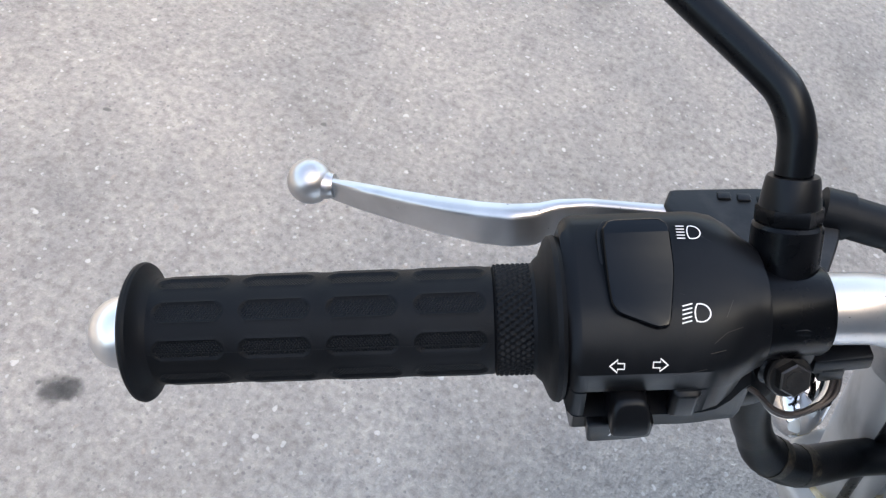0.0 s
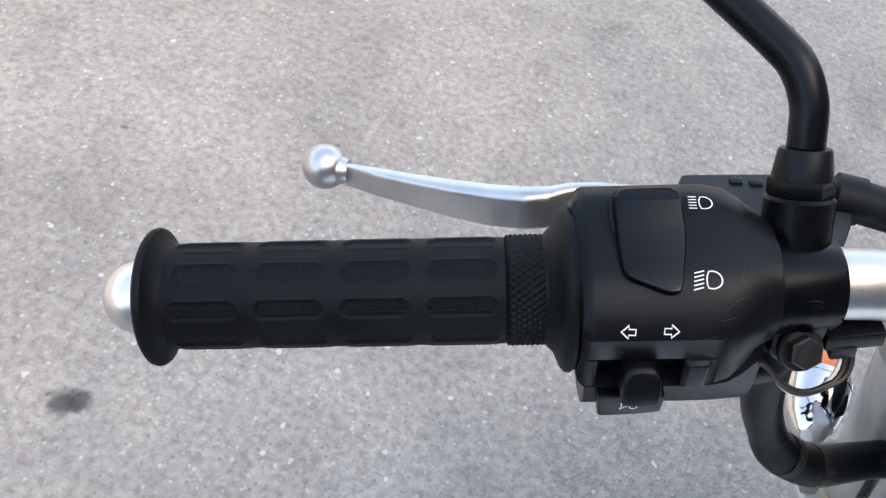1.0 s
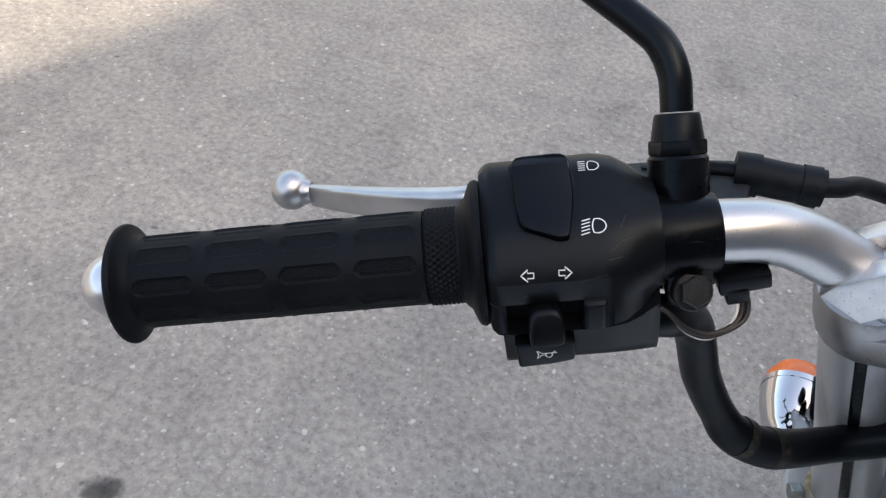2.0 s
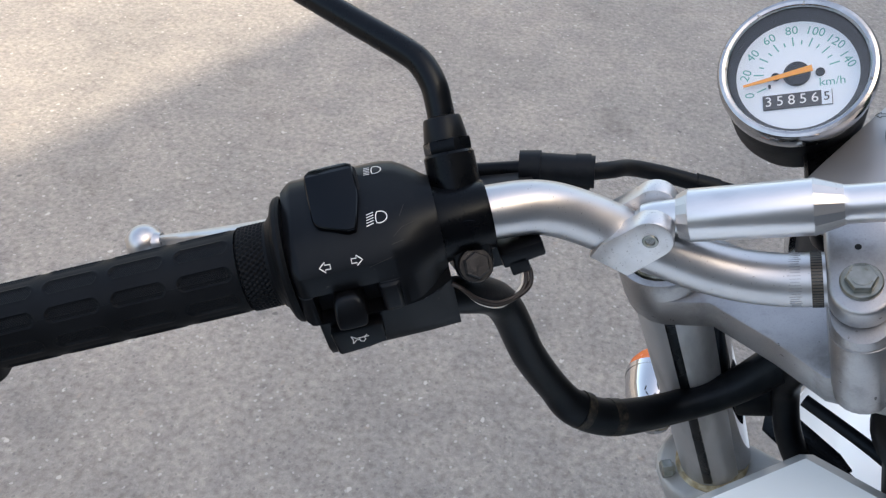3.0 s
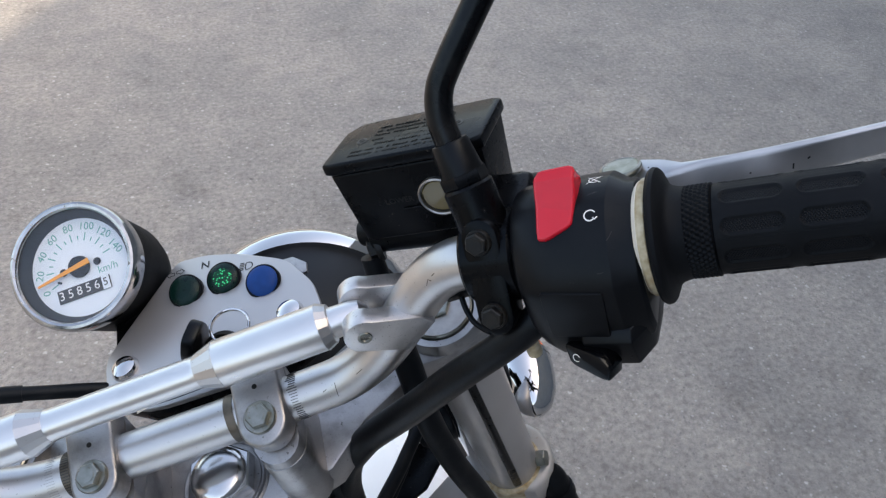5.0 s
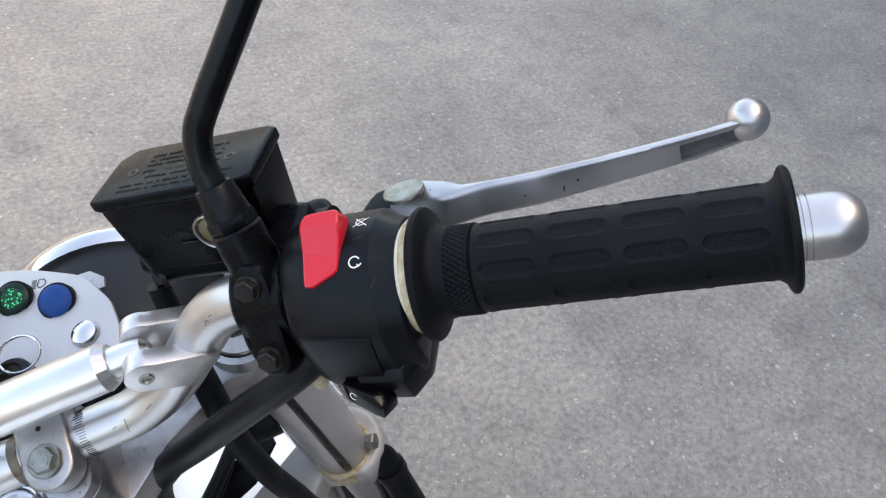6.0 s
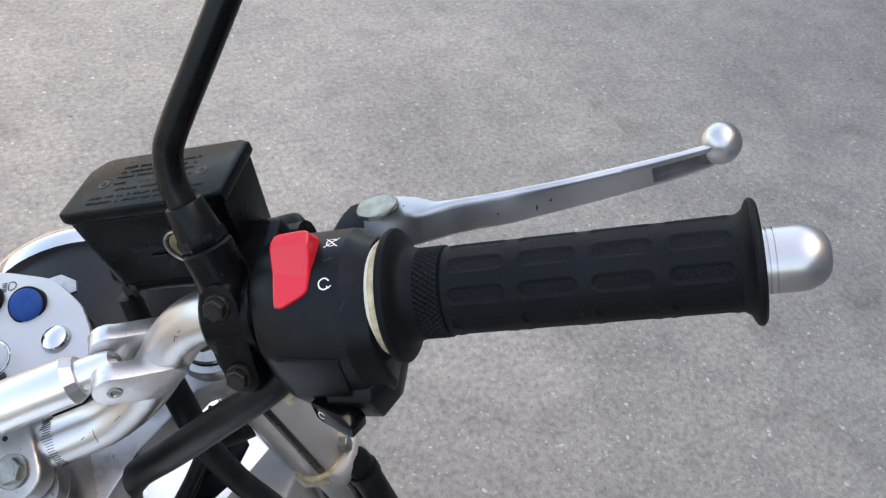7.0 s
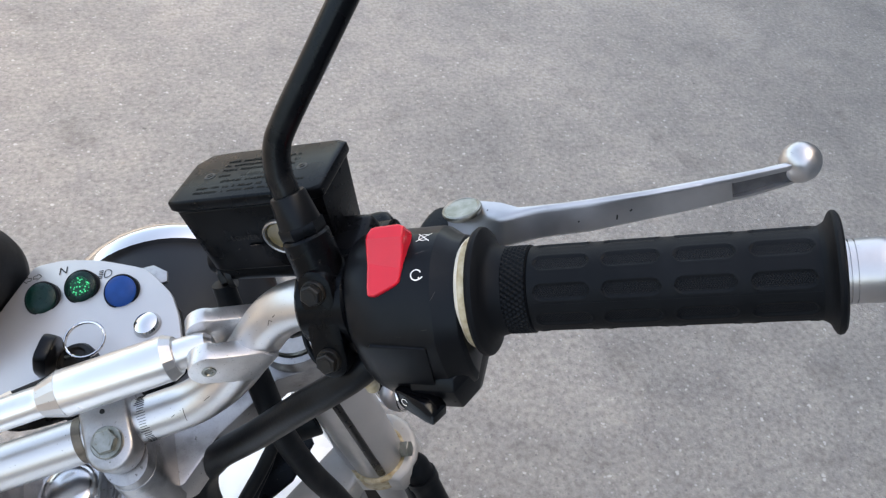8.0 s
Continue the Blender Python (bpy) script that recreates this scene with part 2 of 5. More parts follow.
def asphalt():
    m = bpy.data.materials.new("worn_asphalt")
    m.use_nodes = True
    nt, nd = m.node_tree, m.node_tree.nodes
    b = nd["Principled BSDF"]
    tc = nd.new("ShaderNodeTexCoord")

    def tex(kind, scale, detail=None):
        n = nd.new(kind)
        n.inputs["Scale"].default_value = scale
        if detail is not None:
            n.inputs["Detail"].default_value = detail
        nt.links.new(tc.outputs["Object"], n.inputs["Vector"])
        return n

    def ramp(src, stops):
        r = nd.new("ShaderNodeValToRGB")
        while len(r.color_ramp.elements) < len(stops):
            r.color_ramp.elements.new(0.5)
        for e, (p, c) in zip(r.color_ramp.elements, stops):
            e.position, e.color = p, (*c, 1)
        nt.links.new(src, r.inputs[0])
        return r.outputs[0]

    def mix(kind, fac, a, c):
        n = nd.new("ShaderNodeMix")
        n.data_type, n.blend_type = "RGBA", kind
        for value, slot in ((fac, n.inputs[0]), (a, n.inputs[6]), (c, n.inputs[7])):
            if isinstance(value, (float, tuple)):
                slot.default_value = value
            else:
                nt.links.new(value, slot)
        return n.outputs[2]

    grains = tex("ShaderNodeTexVoronoi", 190)
    tone = ramp(grains.outputs["Color"], [(0.0, (0.262, 0.243, 0.221)), (0.45, (0.294, 0.273, 0.249)), (0.88, (0.326, 0.303, 0.276)), (0.98, (0.40, 0.372, 0.339))])
    grit = tex("ShaderNodeTexNoise", 420, 8)
    lumps = tex("ShaderNodeTexNoise", 75, 4)
    tone = mix("MULTIPLY", 1.0, tone, ramp(lumps.outputs[0], [(0.34, (0.78, 0.775, 0.77)), (0.50, (1.0, 1.0, 1.0)), (0.68, (1.20, 1.19, 1.17))]))
    tone = mix("MULTIPLY", 0.32, tone, ramp(grit.outputs[0], [(0.36, (0.74, 0.74, 0.74)), (0.66, (1.20, 1.19, 1.18))]))
    patch = tex("ShaderNodeTexNoise", 2.6, 6)
    tone = mix("MULTIPLY", 1.0, tone, ramp(patch.outputs[0], [(0.32, (0.84, 0.845, 0.85)), (0.68, (1.15, 1.14, 1.12))]))
    streak = tex("ShaderNodeTexNoise", 13, 5)
    tone = mix("MULTIPLY", 1.0, tone, ramp(streak.outputs[0], [(0.30, (0.86, 0.86, 0.87)), (0.55, (1.03, 1.03, 1.02))]))

    def specks(scale, size, share, colour, amount, tone):
        """Chips of stone or dirt, in a share of the cells, with ragged outlines."""
        bend = nd.new("ShaderNodeMix")
        bend.data_type, bend.blend_type = "RGBA", "ADD"
        bend.inputs[0].default_value = 0.35 / scale
        swirl = tex("ShaderNodeTexNoise", scale * 2.4, 2)
        nt.links.new(tc.outputs["Object"], bend.inputs[6])
        nt.links.new(swirl.outputs["Color"], bend.inputs[7])
        v = nd.new("ShaderNodeTexVoronoi")
        v.inputs["Scale"].default_value = scale
        nt.links.new(bend.outputs[2], v.inputs["Vector"])
        near = ramp(v.outputs["Distance"], [(0.0, (amount,) * 3), (size * 0.75, (amount * 0.8,) * 3), (size, (0.0, 0.0, 0.0))])
        pick = ramp(v.outputs["Color"], [(share, (1, 1, 1)), (share + 0.05, (0, 0, 0))])
        both = mix("MULTIPLY", 1.0, near, pick)
        return mix("MIX", both, tone, (*colour, 1.0))

    tone = specks(27, 0.13, 0.43, (0.62, 0.595, 0.555), 0.80, tone)
    tone = specks(62, 0.20, 0.40, (0.54, 0.52, 0.485), 0.65, tone)
    tone = specks(85, 0.24, 0.40, (0.13, 0.126, 0.12), 0.6, tone)
    tone = specks(7, 0.045, 0.40, (0.07, 0.068, 0.064), 0.8, tone)
    tone = specks(19, 0.10, 0.36, (0.40, 0.30, 0.23), 0.30, tone)
    for (sx, sy), size in (((-0.764, 0.137), 0.025), ((-0.747, 0.148), 0.022)):
        # a soft oil stain
        rag = tex("ShaderNodeTexNoise", 55, 3)
        off, add, far = nd.new("ShaderNodeVectorMath"), nd.new("ShaderNodeMath"), nd.new("ShaderNodeVectorMath")
        off.operation, far.operation, add.operation = "SUBTRACT", "LENGTH", "MULTIPLY_ADD"
        off.inputs[1].default_value = (sx, sy, 0)
        nt.links.new(tc.outputs["Object"], off.inputs[0])
        nt.links.new(off.outputs[0], far.inputs[0])
        nt.links.new(rag.outputs[0], add.inputs[0])
        add.inputs[1].default_value = 0.022
        nt.links.new(far.outputs["Value"], add.inputs[2])
        tone = mix("MIX", ramp(add.outputs[0], [(size * 0.9, (0.85, 0.85, 0.85)), (size * 1.45, (0.0, 0.0, 0.0))]), tone, (0.024, 0.021, 0.017, 1.0))
    scuff = tex("ShaderNodeTexNoise", 5.5, 3)
    tone = mix("MULTIPLY", 1.0, tone, ramp(scuff.outputs[0], [(0.29, (0.80, 0.795, 0.79)), (0.40, (1.0, 1.0, 1.0)), (0.62, (1.0, 1.0, 1.0)), (0.72, (1.09, 1.085, 1.07))]))
    nt.links.new(tone, b.inputs["Base Color"])
    b.inputs["Roughness"].default_value = 0.52
    hgt = nd.new("ShaderNodeMath")
    hgt.operation = "ADD"
    nt.links.new(grains.outputs["Distance"], hgt.inputs[0])
    nt.links.new(grit.outputs[0], hgt.inputs[1])
    bp = nd.new("ShaderNodeBump")
    bp.inputs["Strength"].default_value, bp.inputs["Distance"].default_value = 0.5, 0.004
    nt.links.new(hgt.outputs[0], bp.inputs["Height"])
    nt.links.new(bp.outputs[0], b.inputs["Normal"])
    return m


ASPHALT = asphalt()
GLASS = bpy.data.materials.new("clear_glass")
GLASS.use_nodes = True
gn = GLASS.node_tree
thin, shine, both = gn.nodes.new("ShaderNodeBsdfTransparent"), gn.nodes.new("ShaderNodeBsdfGlossy"), gn.nodes.new("ShaderNodeMixShader")
shine.inputs["Roughness"].default_value, both.inputs[0].default_value = 0.03, 0.05
gn.links.new(thin.outputs[0], both.inputs[1]), gn.links.new(shine.outputs[0], both.inputs[2])
gn.links.new(both.outputs[0], gn.nodes["Material Output"].inputs["Surface"])
SIGHT = bpy.data.materials.new("sight_glass")
SIGHT.use_nodes = True
sb = SIGHT.node_tree.nodes["Principled BSDF"]
sb.inputs["Base Color"].default_value, sb.inputs["Roughness"].default_value, sb.inputs["Coat Weight"].default_value = (0.12, 0.095, 0.04, 1), 0.18, 0.5


# ---- tools ----
from mathutils.bvhtree import BVHTree

V = Vector
K = 0.92  # true size of one unit of the bike's plan


def finish(bm, material, name, sharp=32):
    bmesh.ops.recalc_face_normals(bm, faces=bm.faces[:])
    bm.transform(Matrix.Scale(K, 4))
    me = bpy.data.meshes.new(name)
    for f in bm.faces:
        f.smooth = True
    bm.to_mesh(me)
    bm.free()
    me.set_sharp_from_angle(angle=radians(sharp))
    me.materials.append(material)
    return me


def part(name, bm, material, parent, label="", sharp=32):
    ob = new(name, finish(bm, material, name, sharp))
    ob.parent = parent
    return tagged(ob, label)


def lathe(profile, m=Matrix(), seg=32, x0=None):
    """A solid turned round the x axis of m, from (along, radius) pairs."""
    bm = bmesh.new()
    rings = []
    for s, r in profile:
        if r < 1e-6:
            rings.append([bm.verts.new(m @ V((s, 0, 0)))])
        else:
            rings.append([bm.verts.new(m @ V((s, r * math.cos(2 * math.pi * k / seg), r * math.sin(2 * math.pi * k / seg)))) for k in range(seg)])
    for a, b in zip(rings, rings[1:]):
        for k in range(seg):
            n = (k + 1) % seg
            if len(a) > 1 and len(b) > 1:
                bm.faces.new((a[k], a[n], b[n], b[k]))
            elif len(a) > 1:
                bm.faces.new((a[k], a[n], b[0]))
            elif len(b) > 1:
                bm.faces.new((a[0], b[n], b[k]))
    a, b = rings[-1], rings[0]
    if len(a) > 1 and len(b) > 1:
        for k in range(seg):
            bm.faces.new((a[k], a[(k + 1) % seg], b[(k + 1) % seg], b[k]))
    else:
        for end in (a, b):
            if len(end) > 1:
                bm.faces.new(end)
    return bm


def curve_points(pts, per=10):
    """A smooth line through the given points."""
    p = [V(q) for q in pts]
    p = [p[0] * 2 - p[1]] + p + [p[-1] * 2 - p[-2]]
    out = []
    for i in range(1, len(p) - 2):
        a, b, c, d = p[i - 1 : i + 3]
        for k in range(per):
            t = k / per
            out.append(0.5 * (2 * b + (c - a) * t + (2 * a - 5 * b + 4 * c - d) * t * t + (3 * b - a - 3 * c + d) * t**3))
    return out + [p[-2]]


def tube(pts, radius, seg=16, per=10, m=Matrix(), cap=True, flat=1.0, bm=None):
    """A round bar along a smooth line; radius is a number or one for each given point."""
    line = curve_points([m @ V(q) for q in pts], per)
    n = len(line)
    rad = [radius] * n if isinstance(radius, (int, float)) else [float(r) for r in np.interp(np.linspace(0, len(pts) - 1, n), range(len(pts)), radius)]
    bm = bm or bmesh.new()
    up, rings = None, []
    for i, c in enumerate(line):
        d = (line[min(i + 1, n - 1)] - line[max(i - 1, 0)]).normalized()
        up = (up - d * up.dot(d)).normalized() if up else d.orthogonal().normalized()
        side = d.cross(up)
        rings.append([bm.verts.new(c + rad[i] * (math.cos(a) * up + flat * math.sin(a) * side)) for a in (2 * math.pi * k / seg for k in range(seg))])
    for a, b in zip(rings, rings[1:]):
        for k in range(seg):
            bm.faces.new((a[k], a[(k + 1) % seg], b[(k + 1) % seg], b[k]))
    if cap:
        bm.faces.new(rings[0]), bm.faces.new(rings[-1])
    return bm


def rounded(pts, cut=0.25, times=2):
    """A closed outline with its corners cut round."""
    p = [V((*q, 0)).xy for q in pts]
    for _ in range(times):
        p = [q for a, b in zip(p, p[1:] + p[:1]) for q in (a.lerp(b, cut), a.lerp(b, 1 - cut))]
    return [tuple(q) for q in p]


def prism(outline, z0, z1, m=Matrix(), bevel=0.0, segments=2, taper=1.0):
    """A plate with the given outline in x and y, from z0 to z1, with bevelled rims."""
    bm = bmesh.new()
    cx, cy = (sum(c) / len(outline) for c in zip(*outline))
    low = [bm.verts.new((cx + (x - cx) * taper, cy + (y - cy) * taper, z0)) for x, y in outline]
    top = [bm.verts.new((x, y, z1)) for x, y in outline]
    bm.faces.new(low), bm.faces.new(top)
    n = len(outline)
    for k in range(n):
        bm.faces.new((low[k], low[(k + 1) % n], top[(k + 1) % n], top[k]))
    bmesh.ops.recalc_face_normals(bm, faces=bm.faces[:])
    if bevel:
        rim = [e for e in bm.edges if len({v.co.z for v in e.verts}) == 1]
        bmesh.ops.bevel(bm, geom=rim, offset=bevel, segments=segments, profile=0.5, affect="EDGES", clamp_overlap=True)
    bm.transform(m)
    return bm


def box(size, m=Matrix(), bevel=0.001, segments=2):
    bm = bmesh.new()
    bmesh.ops.create_cube(bm, size=1.0, matrix=Matrix.Diagonal((*size, 1)))
    if bevel:
        bmesh.ops.bevel(bm, geom=bm.edges[:], offset=bevel, segments=segments, profile=0.5, affect="EDGES", clamp_overlap=True)
    bm.transform(m)
    return bm


def ball(r, m=Matrix(), seg=24):
    bm = bmesh.new()
    bmesh.ops.create_uvsphere(bm, u_segments=seg, v_segments=seg // 2, radius=r, matrix=m)
    return bm


def loft(sections, m=Matrix()):
    """A skin over outlines in y and z, given as (x, outline), all with the same count of corners."""
    bm = bmesh.new()
    rings = [[bm.verts.new(m @ V((x, y, z))) for y, z in o] for x, o in sections]
    n = len(rings[0])
    for a, b in zip(rings, rings[1:]):
        for k in range(n):
            bm.faces.new((a[k], a[(k + 1) % n], b[(k + 1) % n], b[k]))
    bm.faces.new(rings[0]), bm.faces.new(rings[-1])
    return bm


def soften(bm, angle, offset, segments=2):
    """Rounds the sharp edges of a solid."""
    bmesh.ops.recalc_face_normals(bm, faces=bm.faces[:])
    rim = [e for e in bm.edges if len(e.link_faces) == 2 and e.calc_face_angle(0.0) > radians(angle)]
    bmesh.ops.bevel(bm, geom=rim, offset=offset, segments=segments, profile=0.5, affect="EDGES", clamp_overlap=True)
    return bm


def blend(a, b, t):
    """An outline between two of the same count of corners."""
    return [(p[0] + (q[0] - p[0]) * t, p[1] + (q[1] - p[1]) * t) for p, q in zip(a, b)]


def scaled(outline, f, dy=0.0, dz=0.0):
    cy, cz = (sum(c) / len(outline) for c in zip(*outline))
    return [(cy + (y - cy) * f + dy, cz + (z - cz) * f + dz) for y, z in outline]


def join(bm, other):
    me = bpy.data.meshes.new("joined")
    other.to_mesh(me)
    other.free()
    bm.from_mesh(me)
    bpy.data.meshes.remove(me)
    return bm


def axes(origin, xdir, up=(0, 0, 1)):
    x = V(xdir).normalized()
    z = (V(up) - x * V(up).dot(x)).normalized()
    y = z.cross(x)
    return Matrix.Translation(origin) @ Matrix((x, y, z)).transposed().to_4x4()


def facing(origin, normal, up=(0, 0, 1)):
    """A frame whose z is the normal and whose y points up as far as it can."""
    z = V(normal).normalized()
    y = (V(up) - z * V(up).dot(z)).normalized()
    return Matrix.Translation(origin) @ Matrix((y.cross(z), y, z)).transposed().to_4x4()


def on_x(m):
    """Turns a frame so that its z axis becomes the lathe's axis."""
    return m @ Matrix(((0, 0, 1, 0), (0, 1, 0, 0), (-1, 0, 0, 0), (0, 0, 0, 1))).transposed()


def hexagon(r):
    return [(r * math.cos(k * math.pi / 3), r * math.sin(k * math.pi / 3)) for k in range(6)]


def stadium(a, b, r, n=8, r2=None):
    """An outline round two points in the plane."""
    a, b, r2 = V(a), V(b), r2 or r
    ang = math.atan2((b - a).y, (b - a).x)
    out = [(b.x + r2 * math.cos(ang + t), b.y + r2 * math.sin(ang + t)) for t in np.linspace(-math.pi / 2, math.pi / 2, n)]
    return out + [(a.x + r * math.cos(ang + t), a.y + r * math.sin(ang + t)) for t in np.linspace(math.pi / 2, 3 * math.pi / 2, n)]


def strokes(lines, width, m, height=0.00025, onto=None):
    """Flat printed lines in the plane of m; with onto, laid on that mesh object."""
    bm = bmesh.new()
    for line in lines:
        pts = [V(p) for p in line]
        loop = (pts[0] - pts[-1]).length < 1e-7
        if loop:
            pts = pts[:-1]
        fine = []
        n = len(pts)
        for i in range(n if loop else n - 1):
            a, b = pts[i], pts[(i + 1) % n]
            k = max(1, int((b - a).length / 0.0012))
            fine += [a.lerp(b, j / k) for j in range(k)]
        if not loop:
            fine.append(pts[-1])
        n, rails = len(fine), []
        for i, c in enumerate(fine):
            a = fine[i - 1] if loop or i else c
            b = fine[(i + 1) % n] if loop or i < n - 1 else c
            d = (b - a).normalized()
            w = V((-d.y, d.x)) * width / 2
            rails.append((bm.verts.new((*(c + w), 0)), bm.verts.new((*(c - w), 0))))
        for i in range(n if loop else n - 1):
            (a, b), (c, d) = rails[i], rails[(i + 1) % n]
            bm.faces.new((a, b, d, c))
    return lay(bm, m, height, onto)


def lay(bm, m, height, onto=None):
    """Brings flat work from the plane of m to its place, and down on a surface."""
    normal = (m.to_3x3() @ V((0, 0, 1))).normalized()
    bm.transform(m)
    if onto:
        tree = BVHTree.FromPolygons([(v.co / K)[:] for v in onto.data.vertices], [p.vertices[:] for p in onto.data.polygons])
        for v in bm.verts:
            hit = tree.ray_cast(v.co + normal * 0.02, -normal, 0.05)[0]
            if hit:
                v.co = hit
    for v in bm.verts:
        v.co += normal * height
    return bm


def written(text, size, m, height=0.0002, onto=None, spread=1.0):
    """Letters of the built-in font as flat mesh, middle at the origin of m."""
    cu = bpy.data.curves.new("text", "FONT")
    cu.body, cu.size, cu.align_x, cu.align_y, cu.resolution_u = text, size, "CENTER", "CENTER", 3
    cu.space_character = spread
    ob = bpy.data.objects.new("text", cu)
    scene.collection.objects.link(ob)
    me = bpy.data.meshes.new_from_object(ob)
    bm = bmesh.new()
    bm.from_mesh(me)
    bpy.data.objects.remove(ob), bpy.data.curves.remove(cu), bpy.data.meshes.remove(me)
    return lay(bm, m, height, onto)


def bolt_head(name, m, r, h, material, parent, washer=0.0, label="", dish=False):
    """A hexagon bolt head on the plane of m, with its washer."""
    bm = prism(hexagon(r), 0, h, Matrix(), r * 0.1, 1)
    join(bm, lathe([(-0.002, r * 0.6), (h + 0.0003, r * 0.6), (h + 0.0003, 0)], on_x(Matrix()), 16))
    if washer:
        join(bm, lathe([(-0.0004, washer), (h * 0.3, washer), (h * 0.42, washer * 0.93), (h * 0.42, 0)], on_x(Matrix()), 24))
    bm.transform(m)
    return part(name, bm, material, parent, label)


# ---- ground and the building that throws the shade ----
bm = bmesh.new()
bmesh.ops.create_grid(bm, x_segments=2, y_segments=2, size=400)
ground = new("ground", bpy.data.meshes.new("ground"))
bm.to_mesh(ground.data)
bm.free()
ground.data.materials.append(ASPHALT)
tagged(ground, "worn grey asphalt with pale stone chips and an oil stain", "asphalt ground", kind="structure")

# the edge of the shade on the ground runs through this point in this direction
SHADE_AT, SHADE_ALONG, ROOF = V((-0.87, 1.95, 0)), V((0.475, 0.88, 0)).normalized(), 6.2
away = V((SHADE_ALONG.y, -SHADE_ALONG.x, 0))
reach = ROOF / SUN_DIR.z * SUN_DIR.dot(away)
wall_mid = SHADE_AT + away * reach
bm = box((60, 8, ROOF), Matrix.Translation(wall_mid + away * 4.0 + V((0, 0, ROOF / 2))) @ Matrix.Rotation(math.atan2(SHADE_ALONG.y, SHADE_ALONG.x), 4, "Z"), 0.0)
bm.transform(Matrix.Scale(1 / K, 4))
building = new("wall_east", finish(bm, FACADE, "wall_east"))
tagged(building, "plain grey plastered building wall that shades the yard", "building wall", kind="structure")

# unseen walls, added so that bright metal reflects a darker horizon
for name, at, size in (("unseen_wall_west", (-19.0, 4.0), (8, 60, 3.2)), ("unseen_wall_north", (2.0, 30.0), (60, 8, 3.6)), ("unseen_wall_south", (-6.0, -24.0), (50, 8, 3.2))):
    bm = box(size, Matrix.Translation((*at, size[2] / 2)), 0.0)
    bm.transform(Matrix.Scale(1 / K, 4))
    tagged(new(name, finish(bm, FACADE, name)), "plain grey wall out of view, added to darken reflections at the horizon", "building wall", kind="structure")


# ---- the motorcycle: plan frames ----
PLAN = Matrix(((0.93476, 0.07678, -0.34688, -0.008 * K), (-0.07198, 0.99705, 0.02671, -0.0025 * K), (0.34791, 0.0, 0.93753, 1.022 * K), (0, 0, 0, 1)))
bike = new("motorcycle")
bike.matrix_world = PLAN
tagged(bike, "silver and white standard motorcycle parked on asphalt, handlebar turned", "motorcycle")

END_L, END_R = V((-0.192, -0.012, 0.057)), V((0.192, -0.012, 0.057))
GL = axes(END_L, (0.903, 0.416, -0.11))
GR = axes(END_R, (0.903, -0.416, 0.11))
STEM = Matrix.Translation((0, 0.012, -0.06)) @ Matrix.Rotation(radians(9.15), 4, "X")

# ---- handlebar, crossbar, clamps ----
bar_r = 0.0124
half = [(0.0, 0.0125, -0.0115), (0.045, 0.0125, -0.0115), (0.08, 0.0125, -0.0105), (0.107, 0.012, -0.002), (0.135, 0.0105, 0.0160), (0.157, 0.006, 0.0355), (0.174, -0.002, 0.0500)]
half_r = [(0.0, 0.0125, -0.0115), (0.045, 0.0125, -0.0115), (0.075, 0.0125, -0.0112), (0.090, 0.0122, -0.0095), (0.105, 0.0118, -0.0035), (0.118, 0.011, 0.0055), (0.130, 0.0098, 0.0175), (0.140, 0.008, 0.0292), (0.151, 0.0055, 0.0410), (0.163, 0.0012, 0.0500), (0.177, -0.0052, 0.0549)]
right = [V(p) for p in half_r] + [GR @ V((0.0, 0, 0)), GR @ V((0.03, 0, 0)), GR @ V((0.207, 0, 0))]
left = [V((-p[0], p[1], p[2])) for p in half] + [GL @ V((0.0, 0, 0)), GL @ V((-0.03, 0, 0)), GL @ V((-0.234, 0, 0))]
handlebar = part("handlebar", tube(left[:0:-1] + right, bar_r, 32, 12), ALU_TUBE, bike, "satin aluminium handlebar tube with light scratches")
for sx in (-1, 1):
    rnd = random.Random(7 + sx)
    BX = Matrix.Translation((0, 0.0125, -0.0113))
    b0 = -0.0605 if sx < 0 else 0.0310
    band = lathe([(b0, bar_r - 0.001), (b0, bar_r + 0.0003), (b0 - 0.0048, bar_r + 0.0003), (b0 - 0.0048, bar_r - 0.001)], BX, 60)
    part("worn_ring", band, TARNISH, handlebar, "brownish tarnished ring beside the clamp")
    marks, teeth = bmesh.new(), bmesh.new()
    for k in range(54):
        a = 2 * math.pi * k / 54
        turn = BX @ Matrix.Rotation(a, 4, "X")
        n = 0.0035 + 0.0022 * rnd.random()
        x = (-0.0720 if sx < 0 else 0.0640) + 0.0008 * (rnd.random() - 0.5)
        join(marks, box((n, 0.00032, 0.0003), turn @ Matrix.Translation((x, 0, bar_r)), 0))
        if sx < 0:
            join(teeth, box((0.0046, 0.0005, 0.0003), turn @ Matrix.Translation((b0 - 0.0024, 0, bar_r + 0.0003)), 0))
    tagged(part("knurl_marks", marks, GREY_BOLT if sx > 0 else ALU_CAST, handlebar, "short rolled grip marks"), kind="stuff")
    if sx < 0:
        tagged(part("ring_teeth", teeth, GREY_BOLT, handlebar), kind="stuff")
    else:
        teeth.free()

